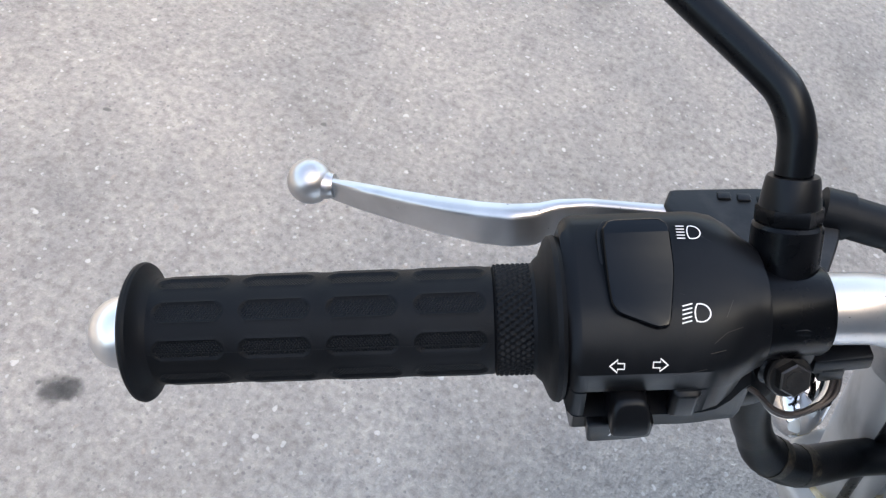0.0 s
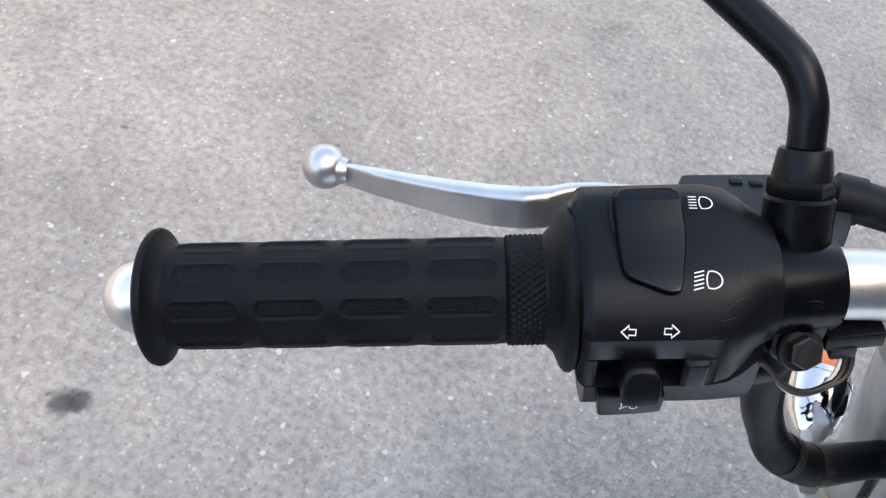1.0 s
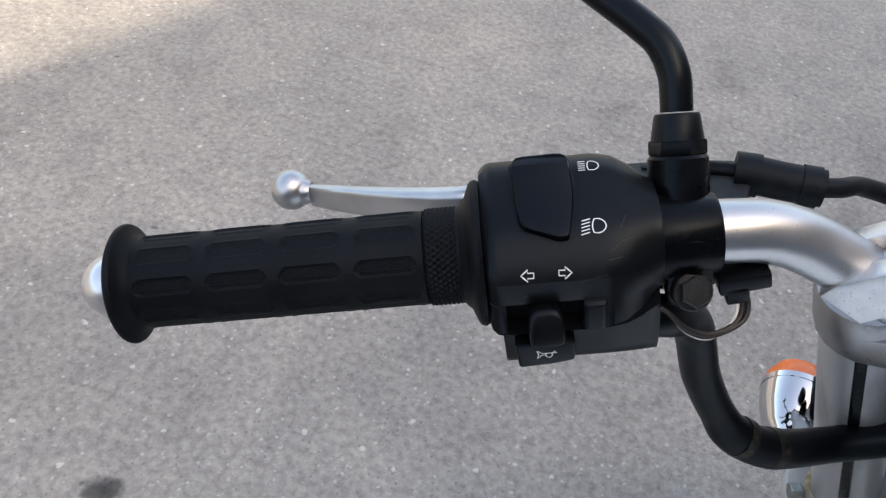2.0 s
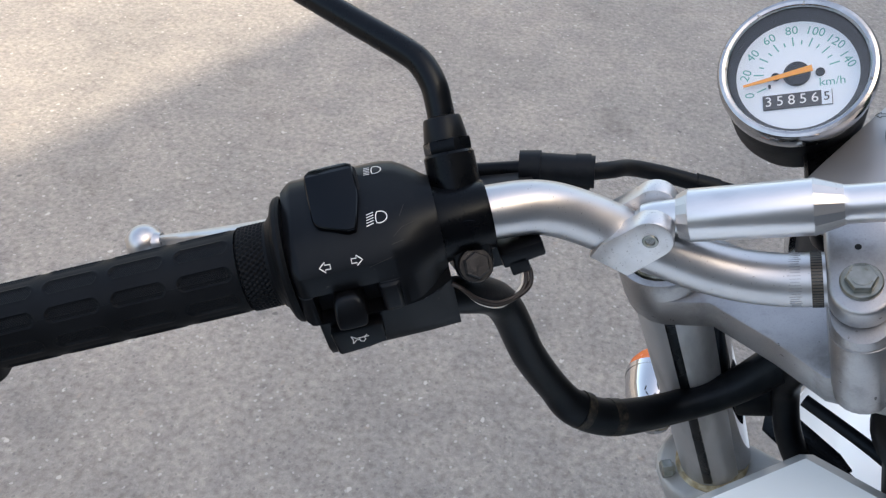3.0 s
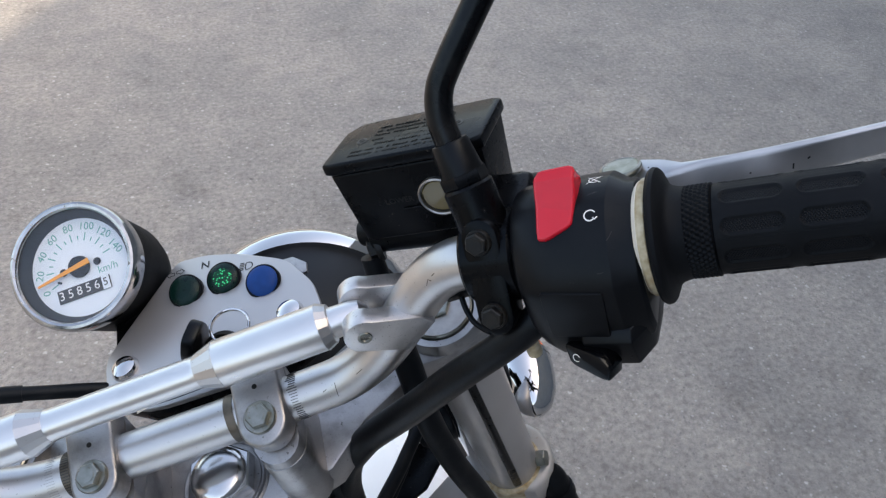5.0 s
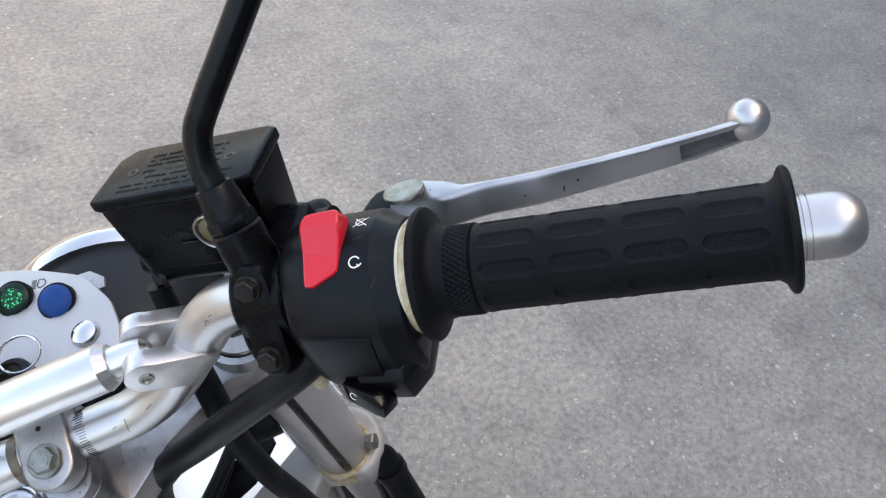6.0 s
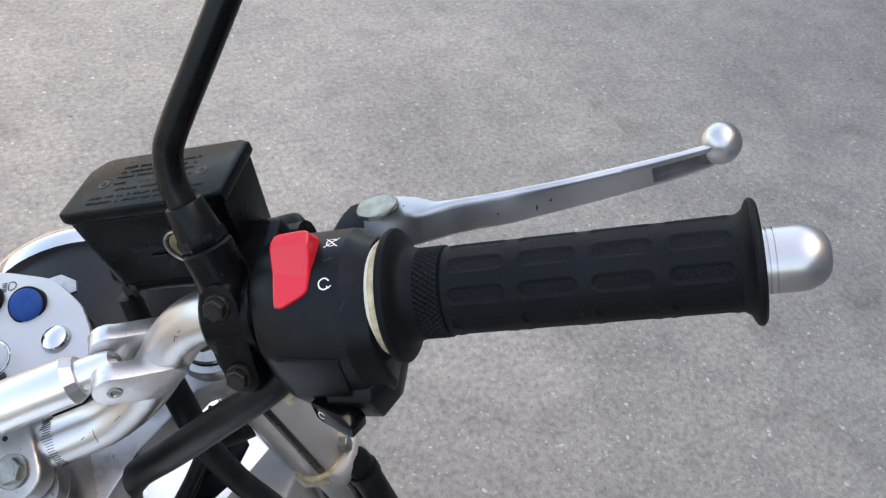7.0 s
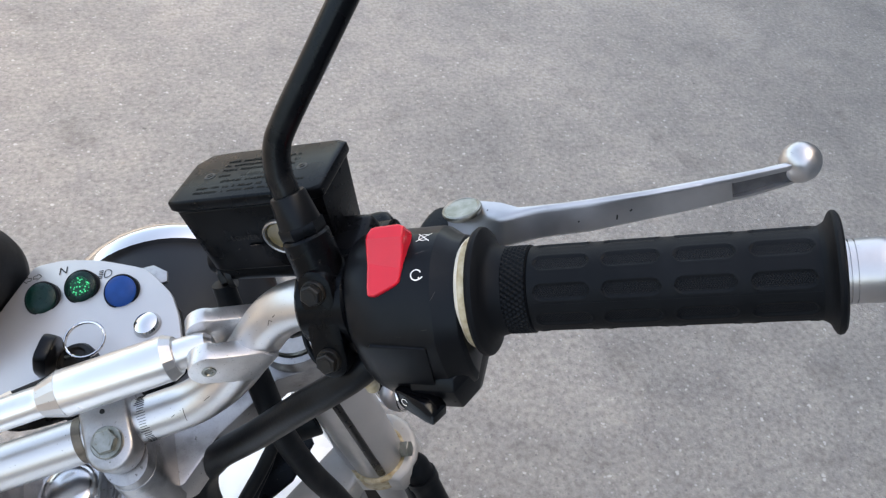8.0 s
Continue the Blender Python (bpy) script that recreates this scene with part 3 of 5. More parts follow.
for x, y, z, line in ((0.086, -0.004, 0.004, [(-0.0003, -0.004), (0.0004, 0.003)]), (0.080, -0.002, 0.002, [(-0.001, 0.0), (0.0012, 0.0008)]), (0.152, -0.006, 0.052, [(-0.0015, -0.001), (0.0, 0.0012), (0.0014, 0.0)]), (0.155, -0.006, 0.055, [(-0.0008, 0.0), (0.0010, 0.0006)]), (0.101, -0.002, 0.008, [(-0.002, -0.001), (0.002, 0.0004)])):
    part("scuff", strokes([line], 0.00035, facing((x, y, z), (0, -0.6, 0.8)), 0.00015, handlebar), GREY_BOLT, handlebar)

CB0, CB1 = V((-0.132, 0.0105, 0.0307)), V((0.1126, 0.0105, 0.0324))
CB = axes(CB0, CB1 - CB0)
LEN = (CB1 - CB0).length
half_bar = [(-0.0055, 0.0), (-0.005, 0.0035), (-0.002, 0.0066), (0.003, 0.0076), (0.0135, 0.0080), (0.0140, 0.0096), (0.0186, 0.0117), (0.0190, 0.0119), (0.0690, 0.0122), (0.0805, 0.0084), (0.0830, 0.0082)]
cb = lathe(half_bar + [(LEN - x - (0.0035 if x > 0.06 else 0.0), r) for x, r in half_bar[::-1]], CB, 40)
crossbar = part("crossbar", cb, ALU_BAR, bike, "polished aluminium crossbar with stepped thick ends", 22)

for a, b in (((0.0690, 0.0125), (0.0806, 0.00865)), ((LEN - 0.0725, 0.0125), (LEN - 0.0841, 0.00865)), ((0.0139, 0.0099), (0.0189, 0.0122)), ((LEN - 0.0139, 0.0099), (LEN - 0.0189, 0.0122))):
    part("milled_collar", lathe([(a[0], 0.007), a, b, (b[0], 0.007)], CB @ Matrix.Rotation(radians(4), 4, "X"), 16), ALU_TUBE, crossbar, "", 12)

SIDE = Matrix(((1, 0, 0, 0), (0, 0, -1, 0), (0, 1, 0, 0), (0, 0, 0, 1)))
for sx, c in ((-1, CB0), (1, CB1)):
    px, pz, bx, bz, tx, tz = (0.1290, 0.0307, 0.1421, 0.0107, 0.1575, 0.0232) if sx < 0 else (0.1138, 0.0322, 0.1315, 0.0135, 0.1475, 0.0262)
    seat = [(sx * x, z) for x, z in ((bx, bz + 0.0006), (tx - 0.0006, tz), (tx - 0.008, tz + 0.006), (bx - 0.006, bz + 0.008))]
    bracket = part("crossbar_bracket", prism(seat, -0.0265, 0.0055, SIDE, 0.0008), ALU_FORGE, bike, "forged aluminium bracket that holds the crossbar to the handlebar")
    flank = [(px + 0.0100 * math.cos(a), pz + 0.0100 * math.sin(a)) for a in np.linspace(radians(-125), radians(-310), 14)] + [(tx - 0.006, tz + 0.0065), (tx, tz), (bx, bz)]
    flank = [(sx * x, z) for x, z in flank]
    for y0, y1 in ((-0.0040, 0.0062), (-0.0272, -0.0180)):
        part("plate", prism(flank, y0, y1, SIDE, 0.0007), ALU_FORGE, bracket)
    sm = facing((sx * px, -0.0060, pz), (0, -1, 0))
    part("pivot_screw", lathe([(0, 0), (0, 0.0032), (0.0006, 0.0036), (0.0010, 0.0033), (0.0010, 0.0022), (0.0002, 0.0018), (0.0002, 0)], on_x(sm), 20), ZINC, bracket, "recessed socket screw")

yoke_half = [(0.0, -0.0375), (0.014, -0.0345), (0.032, -0.0225), (0.062, -0.014), (0.085, 0.008), (0.125, 0.030)]
ring = [(0.144 + 0.0270 * math.cos(a), 0.056 + 0.0270 * math.sin(a)) for a in np.linspace(-1.35, 2.0, 12)]
front = [(0.10, 0.072), (0.06, 0.050), (0.0, 0.044)]
outline = yoke_half + ring + front
ring_l = [(-0.1365 - 0.0285 * math.cos(a), 0.062 + 0.0285 * math.sin(a)) for a in np.linspace(2.0, -1.35, 12)]
outline = outline + [(-x, y) for x, y in front[1::-1]] + ring_l + [(-0.115, 0.032)] + [(-x, y) for x, y in yoke_half[-2:0:-1]]
yoke = part("top_yoke", prism(outline, -0.020, 0.002, STEM, 0.0018, 2), ALU_CAST, bike, "cast aluminium top fork yoke, dull and grainy")
part("nut_boss", lathe([(-0.004, 0.0265), (0.0025, 0.0260), (0.0034, 0.0250), (0.0030, 0.0234), (0.0022, 0.0226), (0.0025, 0)], on_x(STEM), 40), ALU_CAST, yoke)
nut = part("steering_nut", join(prism(hexagon(0.0204), 0.003, 0.0125, STEM @ Matrix.Rotation(math.pi / 6 - 0.12, 4, "Z"), 0.0009, 1), lathe([(0.0120, 0.0), (0.0120, 0.0166), (0.0134, 0.0163), (0.0152, 0.0150), (0.0166, 0.0124), (0.0176, 0.0080), (0.0180, 0)], on_x(STEM), 32)), NUT, bike, "chromed domed steering stem nut")
part("washer", lathe([(0.0025, 0.0), (0.0025, 0.0216), (0.0036, 0.0213), (0.0036, 0)], on_x(STEM), 40), ALU_CAST, nut)
part("stem_neck", lathe([(-0.019, 0.0), (-0.019, 0.0325), (-0.026, 0.0275), (-0.038, 0.0250), (-0.038, 0)], on_x(STEM), 36), ALU_CAST, yoke)
castle = lathe([(-0.038, 0.0), (-0.038, 0.0268), (-0.0485, 0.0268), (-0.0485, 0)], on_x(STEM), 36)
head = part("head_tube", lathe([(-0.047, 0.0), (-0.047, 0.033), (-0.051, 0.037), (-0.056, 0.0395), (-0.070, 0.0405), (-0.078, 0.037), (-0.084, 0.034), (-0.21, 0.033), (-0.215, 0.0)], on_x(STEM), 36), HOSE, bike, "black steering head with rubber dust cover")
ringnut = part("slotted_ring_nut", castle, ALU_CAST, head, "slotted ring nut")
for k in range(4):
    a = math.radians(-75 + 90 * k)
    part("slot", box((0.006, 0.004, 0.0100), STEM @ Matrix.Translation((0.0260 * math.cos(a), 0.0260 * math.sin(a), -0.0435)) @ Matrix.Rotation(a + math.pi / 2, 4, "Z"), 0.0002, 1), HOSE, ringnut)

clamp_n = V((0, -0.40, 0.917))
mid = V((0, 0.0125, -0.0115))
for sx in (-1, 1):
    x = sx * 0.046
    post_out = stadium((x, -0.003), (x, 0.030), 0.0128, 12)
    bm = prism(post_out, -0.073, 0.020, Matrix(), 0.0025, 3, 0.96)
    cut = bmesh.ops.bisect_plane(bm, geom=bm.verts[:] + bm.edges[:] + bm.faces[:], plane_co=mid - clamp_n * 0.0012, plane_no=clamp_n, clear_outer=True)
    bmesh.ops.holes_fill(bm, edges=[e for e in cut["geom_cut"] if isinstance(e, bmesh.types.BMEdge)])
    clamp = part("handlebar_clamp", bm, ALU_CAST, bike, "cast aluminium handlebar riser clamp, scuffed")
    cm = facing((x, mid.y, mid.z), clamp_n, (0, 1, 0))
    part("clamp_cap", prism(stadium((0, -0.0115), (0, 0.0185), 0.0131, 12), -0.0002, 0.0158, cm, 0.0022, 3), ALU_CAST, clamp)
    part("clamp_foot", prism(stadium((x, -0.003), (x, 0.030), 0.0130, 12), -0.064, -0.030, Matrix(), 0.001), ALU_CAST, clamp)
    bolt_head("clamp_bolt", cm @ Matrix.Translation((0, -0.0095, 0.0157)), 0.0066, 0.006, ZINC, clamp, 0.0086, "zinc plated flange bolt, tarnished")
    part("pin_hole", lathe([(0, 0), (0, 0.0014), (0.0002, 0.0014), (0.0002, 0)], on_x(cm @ Matrix.Translation((0, 0.0075, 0.0158))), 12), RUSTY, clamp)

# ---- forks, lower yoke, wheel, mudguard ----
FORK_DOWN = V((0, 0.159, -0.987))
FORK = facing((0, 0.0622, -0.0123), -FORK_DOWN, (0, 1, 0))
for sx in (-1, 1):
    fm = FORK @ (Matrix.Translation((0.144, 0, 0)) if sx > 0 else Matrix.Translation((-0.1385, 0.004, 0.002)))
    leg = part("fork_leg", lathe([(-0.026, 0), (-0.026, 0.0195), (-0.265, 0.0195), (-0.27, 0.0185), (-0.46, 0.0185), (-0.462, 0.026), (-0.78, 0.028), (-0.80, 0.02), (-0.80, 0)], on_x(fm), 32), ALU_FORK, bike, "silver fork tube with chrome inner stanchion")
    part("fork_shroud", lathe([(-0.045, 0.0225), (-0.05, 0.0235), (-0.262, 0.0225), (-0.268, 0.0215)], on_x(fm), 32), ALU_FORK, leg)
    part("stanchion", lathe([(-0.06, 0.0), (-0.06, 0.0185), (-0.262, 0.0185), (-0.262, 0.0)], on_x(fm @ Matrix.Translation((-sx * 0.0095, 0.004, 0))), 32), CHROME, leg, "chrome inner fork tube")
    # black strip stands in for the shade of the slot along the fork
    part("slot_shade", box((0.0065, 0.004, 0.205), fm @ Matrix.Translation((sx * 0.001, -0.0220, -0.155)), 0.0015), SATIN, leg)
    cap = part("fork_cap", lathe([(-0.030, 0.021), (-0.0275, 0.0205), (-0.0262, 0.019), (-0.0262, 0.0165), (-0.029, 0.0155), (-0.029, 0.0)], on_x(fm), 32), ZINC, leg, "pale recessed zinc fork top cap")
    part("cap_hexagon", prism(hexagon(0.008), -0.029, -0.0235, fm, 0.0008, 1), ZINC, cap)
    part("fork_ring", lathe([(-0.052, 0.0215), (-0.052, 0.0270), (-0.031, 0.0270), (-0.0285, 0.0256), (-0.0285, 0.0215)], on_x(fm), 36), ALU_CAST, yoke)
    part("dust_seal", lathe([(-0.262, 0.0205), (-0.262, 0.0240), (-0.264, 0.0262), (-0.284, 0.0262), (-0.288, 0.0205)], on_x(fm), 32), CREAM, leg, "grimy seal ring at the lower yoke")
lower = [(0.0, -0.04), (0.05, -0.035), (0.122, 0.04)] + [(0.147 + 0.033 * math.cos(a), 0.0 + 0.060 + 0.033 * math.sin(a)) for a in np.linspace(-1.3, 2.0, 10)] + [(0.06, 0.046), (0, 0.042)]
lower = lower + [(-x, y) for x, y in lower[-2:0:-1]]
low_yoke = part("lower_yoke", prism(lower, -0.258, -0.224, STEM, 0.005, 3), DULL_CAST, bike, "cast aluminium lower fork yoke with rust stains")
for sx in (-1, 1):
    bolt_head("pinch_bolt", facing(STEM @ V((sx * 0.166, 0.05, -0.218)), (sx, -0.4, 0.2)), 0.007, 0.008, ZINC, low_yoke)
AXLE = V((0, 0.193, -0.771))
wheel = part("front_wheel", lathe([(-0.05, 0.0), (-0.05, 0.03), (-0.03, 0.032), (-0.03, 0.215), (-0.045, 0.225), (0.045, 0.225), (0.03, 0.215), (0.03, 0.032), (0.05, 0.03), (0.05, 0)], Matrix.Translation(AXLE), 48), ALU_CAST, bike, "front wheel with a wide road tyre")
part("tyre", lathe([(0.065 * math.cos(a), 0.25 + 0.065 * math.sin(a)) for a in np.linspace(-0.5, math.pi + 0.5, 22)], Matrix.Translation(AXLE), 64), TYRE, wheel)
sec = []
for a in np.linspace(-1.0, 1.35, 24):
    ring_pts = []
    for k, w in enumerate(np.linspace(-1, 1, 13)):
        ring_pts.append((0.080 * w, 0.352 - 0.035 * abs(w) ** 3))
    for k, w in enumerate(np.linspace(1, -1, 13)):
        ring_pts.append((0.077 * w, 0.348 - 0.035 * abs(w) ** 3))
    sec.append([AXLE + V((x, -r * math.sin(a), r * math.cos(a))) for x, r in ring_pts])
bm = bmesh.new()
vs = [[bm.verts.new(p) for p in s] for s in sec]
for a, b in zip(vs, vs[1:]):
    for k in range(26):
        bm.faces.new((a[k], a[(k + 1) % 26], b[(k + 1) % 26], b[k]))
bm.faces.new(vs[0]), bm.faces.new(vs[-1])
part("front_mudguard", bm, FENDER, bike, "glossy white front mudguard")

# ---- fuel tank ----
tank_out = [(-0.072, 0.034), (-0.026, 0.002), (0.05, -0.050), (0.055, -0.16), (-0.03, -0.38), (-0.17, -0.48), (-0.30, -0.40), (-0.29, -0.22), (-0.20, -0.055), (-0.132, -0.002)]
bm = prism(rounded(tank_out, 0.07, 1), -0.34, -0.150, Matrix(), 0.012, 1)
part("fuel_tank", bm, WHITE, bike, "glossy pale white fuel tank")


# ---- grips ----


def grip(sx, m, s0, s1, turn):
    """A rubber grip between s0 and s1 along the bar, with rows of sunk oblong pads."""
    rows, cols, length = 9, 4, s1 - s0
    ns, na = 200, 180
    bm = bmesh.new()
    uvl = bm.loops.layers.uv.new("UVMap")
    grid = []
    pitch, padlen, padhalf = length / cols, length / cols * 0.80, 0.0031
    for i in range(ns + 1):
        s = length * i / ns
        line = []
        for j in range(na):
            a = 2 * math.pi * j / na
            u = s / pitch
            ds = abs(u - math.floor(u) - 0.5) * pitch
            arc = ((a / (2 * math.pi) * rows + turn) % 1 - 0.5) * 2 * math.pi * 0.0182 / rows
            qx, qy = max(0.0, ds - (padlen / 2 - padhalf)), abs(arc)
            edge = padhalf - math.hypot(qx, qy)
            rise = min(1.0, max(0.0, edge / 0.0006 + 0.5))
            lip = math.exp(-((edge + 0.0004) / 0.0005) ** 2)
            r = 0.0183 - 0.0008 * rise + 0.0003 * lip
            line.append(bm.verts.new(m @ V((sx * (s0 + s), r * math.cos(a), r * math.sin(a)))))
        grid.append(line)
    for i in range(ns):
        for j in range(na):
            f = bm.faces.new((grid[i][j], grid[i][(j + 1) % na], grid[i + 1][(j + 1) % na], grid[i + 1][j]))
            for loop, (p, q) in zip(f.loops, ((i, j), (i, j + 1), (i + 1, j + 1), (i + 1, j))):
                loop[uvl].uv = (length * p / ns, 0.1144 * q / na)
    return bm


def knurl_band(sx, m, s0, s1):
    bm = bmesh.new()
    ns, na = 40, 480
    grid = []
    for i in range(ns + 1):
        s = s0 + (s1 - s0) * i / ns
        line = []
        for j in range(na):
            a = 2 * math.pi * j / na
            d = abs(((a * 0.0185 / 0.0024 + (s - s0) / 0.0034) % 1) - 0.5) + abs(((a * 0.0185 / 0.0024 - (s - s0) / 0.0034) % 1) - 0.5)
            r = 0.0180 + 0.0011 * min(1, d * 1.25)
            line.append(bm.verts.new(m @ V((sx * s, r * math.cos(a), r * math.sin(a)))))
        grid.append(line)
    for i in range(ns):
        for j in range(na):
            bm.faces.new((grid[i][j], grid[i][(j + 1) % na], grid[i + 1][(j + 1) % na], grid[i + 1][j]))
    return bm


def grip_set(sx, m, s_flange, s_notch, s_out, kw, turn, label):
    g = part("handlebar_grip", grip(sx, m, s_notch, s_out, turn), RUBBER, bike, label, 60)
    g.data.materials.append(KNURL)
    back = (Matrix.Scale(K, 4) @ m).inverted()
    for poly in g.data.polygons:
        q = back @ poly.center
        if math.hypot(q.y, q.z) < 0.01782:
            poly.material_index = 1
    part("knurled_band", knurl_band(sx, m, s_notch - kw, s_notch - 0.001), RUBBER, g, "", 60)
    part("inner_flange", lathe([(sx * s, r) for s, r in ((s_notch, 0.0175), (s_notch - 0.0008, 0.0190), (s_notch - 0.0009, 0.0178), (s_notch - kw + 0.0004, 0.0178), (s_notch - kw, 0.0188), (s_notch - kw - 0.0012, 0.0191), (s_flange + 0.0080, 0.0200), (s_flange + 0.0062, 0.0216), (s_flange + 0.0050, 0.0246), (s_flange + 0.0040, 0.0270), (s_flange + 0.0030, 0.0281), (s_flange + 0.0014, 0.0285), (s_flange, 0.0276), (s_flange, 0.013))], m, 48), RUBBER, g)
    part("end_flange", lathe([(sx * s, r) for s, r in ((s_out - 0.003, 0.0175), (s_out + 0.0004, 0.0187), (s_out + 0.0022, 0.0200), (s_out + 0.0032, 0.0222), (s_out + 0.0040, 0.0236), (s_out + 0.0050, 0.0241), (s_out + 0.0062, 0.0238), (s_out + 0.0072, 0.0225), (s_out + 0.0075, 0.020), (s_out + 0.0075, 0.010))], m, 48), RUBBER, g)
    part("seam", tube([(sx * (s_notch + 0.001), 0.0183 * math.cos(2.62), 0.0183 * math.sin(2.62)), (sx * (s_out - 0.001), 0.0183 * math.cos(2.62), 0.0183 * math.sin(2.62))], 0.0002, 6, 4, m), RUBBER, g)
    return g


grip_set(-1, GL, 0.0912, 0.1136, 0.2275, 0.0126, 0.82, "black ribbed rubber clutch side grip with sunk oblong pads")
grip_set(1, GR, 0.0645, 0.0885, 0.2010, 0.0113, 0.15, "black ribbed rubber throttle grip with sunk oblong pads")
bar_end = part("bar_end", lathe([(-0.232, 0.0), (-0.232, 0.0128), (-0.2400, 0.0128), *((-0.2400 - 0.0125 * math.sin(a), 0.0128 * math.cos(a)) for a in np.linspace(0.12, 1.5, 12)), (-0.2525, 0)], GL, 32), ALU_BAR, bike, "polished domed bar end")
bar_end = part("bar_end", lathe([(0.2030, 0.0), (0.2030, 0.0125), (0.2101, 0.0125), (0.2102, 0.0119), (0.2105, 0.0119), (0.2106, 0.0125), (0.2124, 0.0125), (0.2125, 0.0119), (0.2128, 0.0119), (0.2129, 0.0125), (0.2205, 0.0126), *((0.2205 + 0.0118 * math.sin(a), 0.0040 + 0.0086 * math.cos(a)) for a in np.linspace(0.15, 1.42, 12)), (0.2322, 0.0044), (0.2318, 0.0036), (0.2318, 0)], GR, 64), ALU_LEVER, bike, "brushed aluminium domed bar end with turned grooves")
part("end_recess", lathe([(0.2316, 0.0), (0.2316, 0.0040), (0.23185, 0.0040), (0.23185, 0)], GR, 24), GREY_BOLT, bar_end)

# ---- clutch side switch housing ----
def cut_low(outline, low):
    return [(y, max(z, low + 0.06 * abs(y))) for y, z in outline]


def clutch_outline(slot):
    """Half-round top, sloped front with a ledge over the slot, and the lower shell set back."""
    deep = -0.0190 if slot else -0.0282
    top = [(0.024, 0.0252), (0.017, 0.0276), (0.008, 0.0266), (-0.002, 0.0239), (-0.0105, 0.0216), (-0.0165, 0.0190), (-0.0252, 0.0108), (-0.0278, 0.0068)]
    front = [(-0.0278, -0.0030), (deep, -0.0034), (deep, -0.0172), (-0.0285, -0.0176), (-0.0230, -0.0202), (-0.0222, -0.0360)]
    return top + front + [(-0.0180, -0.0430), (-0.0100, -0.0468), (0.010, -0.047), (0.024, -0.036), (0.031, -0.012), (0.031, 0.012)]


CL_FULL, CL_SLOT = clutch_outline(False), clutch_outline(True)
CL_END = [(0.015, 0.0175), (0.010, 0.0203), (0.004, 0.0215), (-0.003, 0.0212), (-0.0095, 0.0190), (-0.0145, 0.0152), (-0.0185, 0.0095), (-0.0198, 0.0050), (-0.0198, -0.0030), (-0.0175, -0.0080), (-0.0142, -0.0130), (-0.0180, -0.0176), (-0.0180, -0.0206), (-0.0178, -0.0360), (-0.0160, -0.0440), (-0.0110, -0.0476), (0.010, -0.047), (0.018, -0.034), (0.022, -0.010), (0.020, 0.010)]
shell = [(-0.0910, cut_low(scaled(CL_FULL, 0.86, 0.0, 0.003), -0.017)), (-0.0902, cut_low(scaled(CL_FULL, 0.93, 0.0, 0.001), -0.018)), (-0.0884, cut_low(scaled(CL_FULL, 0.985), -0.0190)), (-0.0868, cut_low(CL_FULL, -0.0195)), (-0.0862, CL_FULL), (-0.0846, CL_FULL), (-0.0842, CL_SLOT), (-0.0560, CL_SLOT), (-0.0556, CL_FULL), (-0.0480, CL_FULL), (-0.0450, blend(CL_FULL, CL_END, 0.03)), (-0.0400, blend(CL_FULL, CL_END, 0.13)), (-0.0345, blend(CL_FULL, CL_END, 0.42)), (-0.0295, blend(CL_FULL, CL_END, 0.80)), (-0.0268, blend(CL_FULL, CL_END, 0.97)), (-0.0260, CL_END)]
housing = part("switch_housing", soften(loft(shell, GL), 38, 0.0007), PLASTIC, bike, "black plastic clutch side switch housing with white symbols, lightly scratched")
part("shell_seam", tube([GL @ V(p) for p in ((-0.0282, -0.0150, -0.0128), (-0.0375, -0.0212, -0.0135), (-0.0455, -0.0262, -0.0165))], 0.00035, 6, 4), DARKPRINT, housing)
# dimmer rocker
dim_m = facing(GL @ V((-0.0678, -0.0024, 0.0264)), GL.to_3x3() @ V((0.0, -0.42, 0.907)), GL.to_3x3() @ V((0, 0.907, 0.42)))
dim_out = rounded([(-0.0110, 0.0178), (0.0106, 0.0180), (0.0114, 0.0), (0.0082, -0.0180), (0.0040, -0.0184), (-0.0076, -0.0135), (-0.0098, -0.0100)], 0.13, 2)
# black plate stands in for the shadow gap round the rocker
part("rocker_gap_shade", prism([(x * 1.09, y * 1.05) for x, y in dim_out], -0.009, -0.0032, dim_m, 0.0004), DARKPRINT, housing)
bm = prism(dim_out, -0.009, 0.0008, dim_m, 0.0013, 3)
bmesh.ops.bisect_plane(bm, geom=bm.verts[:] + bm.edges[:] + bm.faces[:], plane_co=dim_m @ V((0, 0.0125, 0)), plane_no=dim_m.to_3x3() @ V((0.0, 1, 0)))
for y in (0.007, 0.003, -0.001, -0.005, -0.009):
    bmesh.ops.bisect_plane(bm, geom=bm.verts[:] + bm.edges[:] + bm.faces[:], plane_co=dim_m @ V((0, y, 0)), plane_no=dim_m.to_3x3() @ V((0.0, 1, 0)))
inv = dim_m.inverted()
for v in bm.verts:
    q = inv @ v.co
    if q.z > -0.003:
        q.z += 0.0012 - 0.35 * max(0.0, q.y - 0.0125) - 0.0007 * max(0.0, 1 - (q.y / 0.0112) ** 2)
        v.co = dim_m @ q
part("dimmer_rocker", bm, GLOSSY, housing, "shiny black dimmer rocker switch", 18)
# turn signal slider in its slot, horn button
FACE = facing(GL @ V((-0.0705, -0.0285, -0.0100)), GL.to_3x3() @ V((0, -1, 0.10)), GL.to_3x3() @ V((0, 0, 1)))
part("slot_floor", box((0.028, 0.0006, 0.0130), GL @ Matrix.Translation((-0.0701, -0.0194, -0.0103)), 0.0), DARKPRINT, housing)
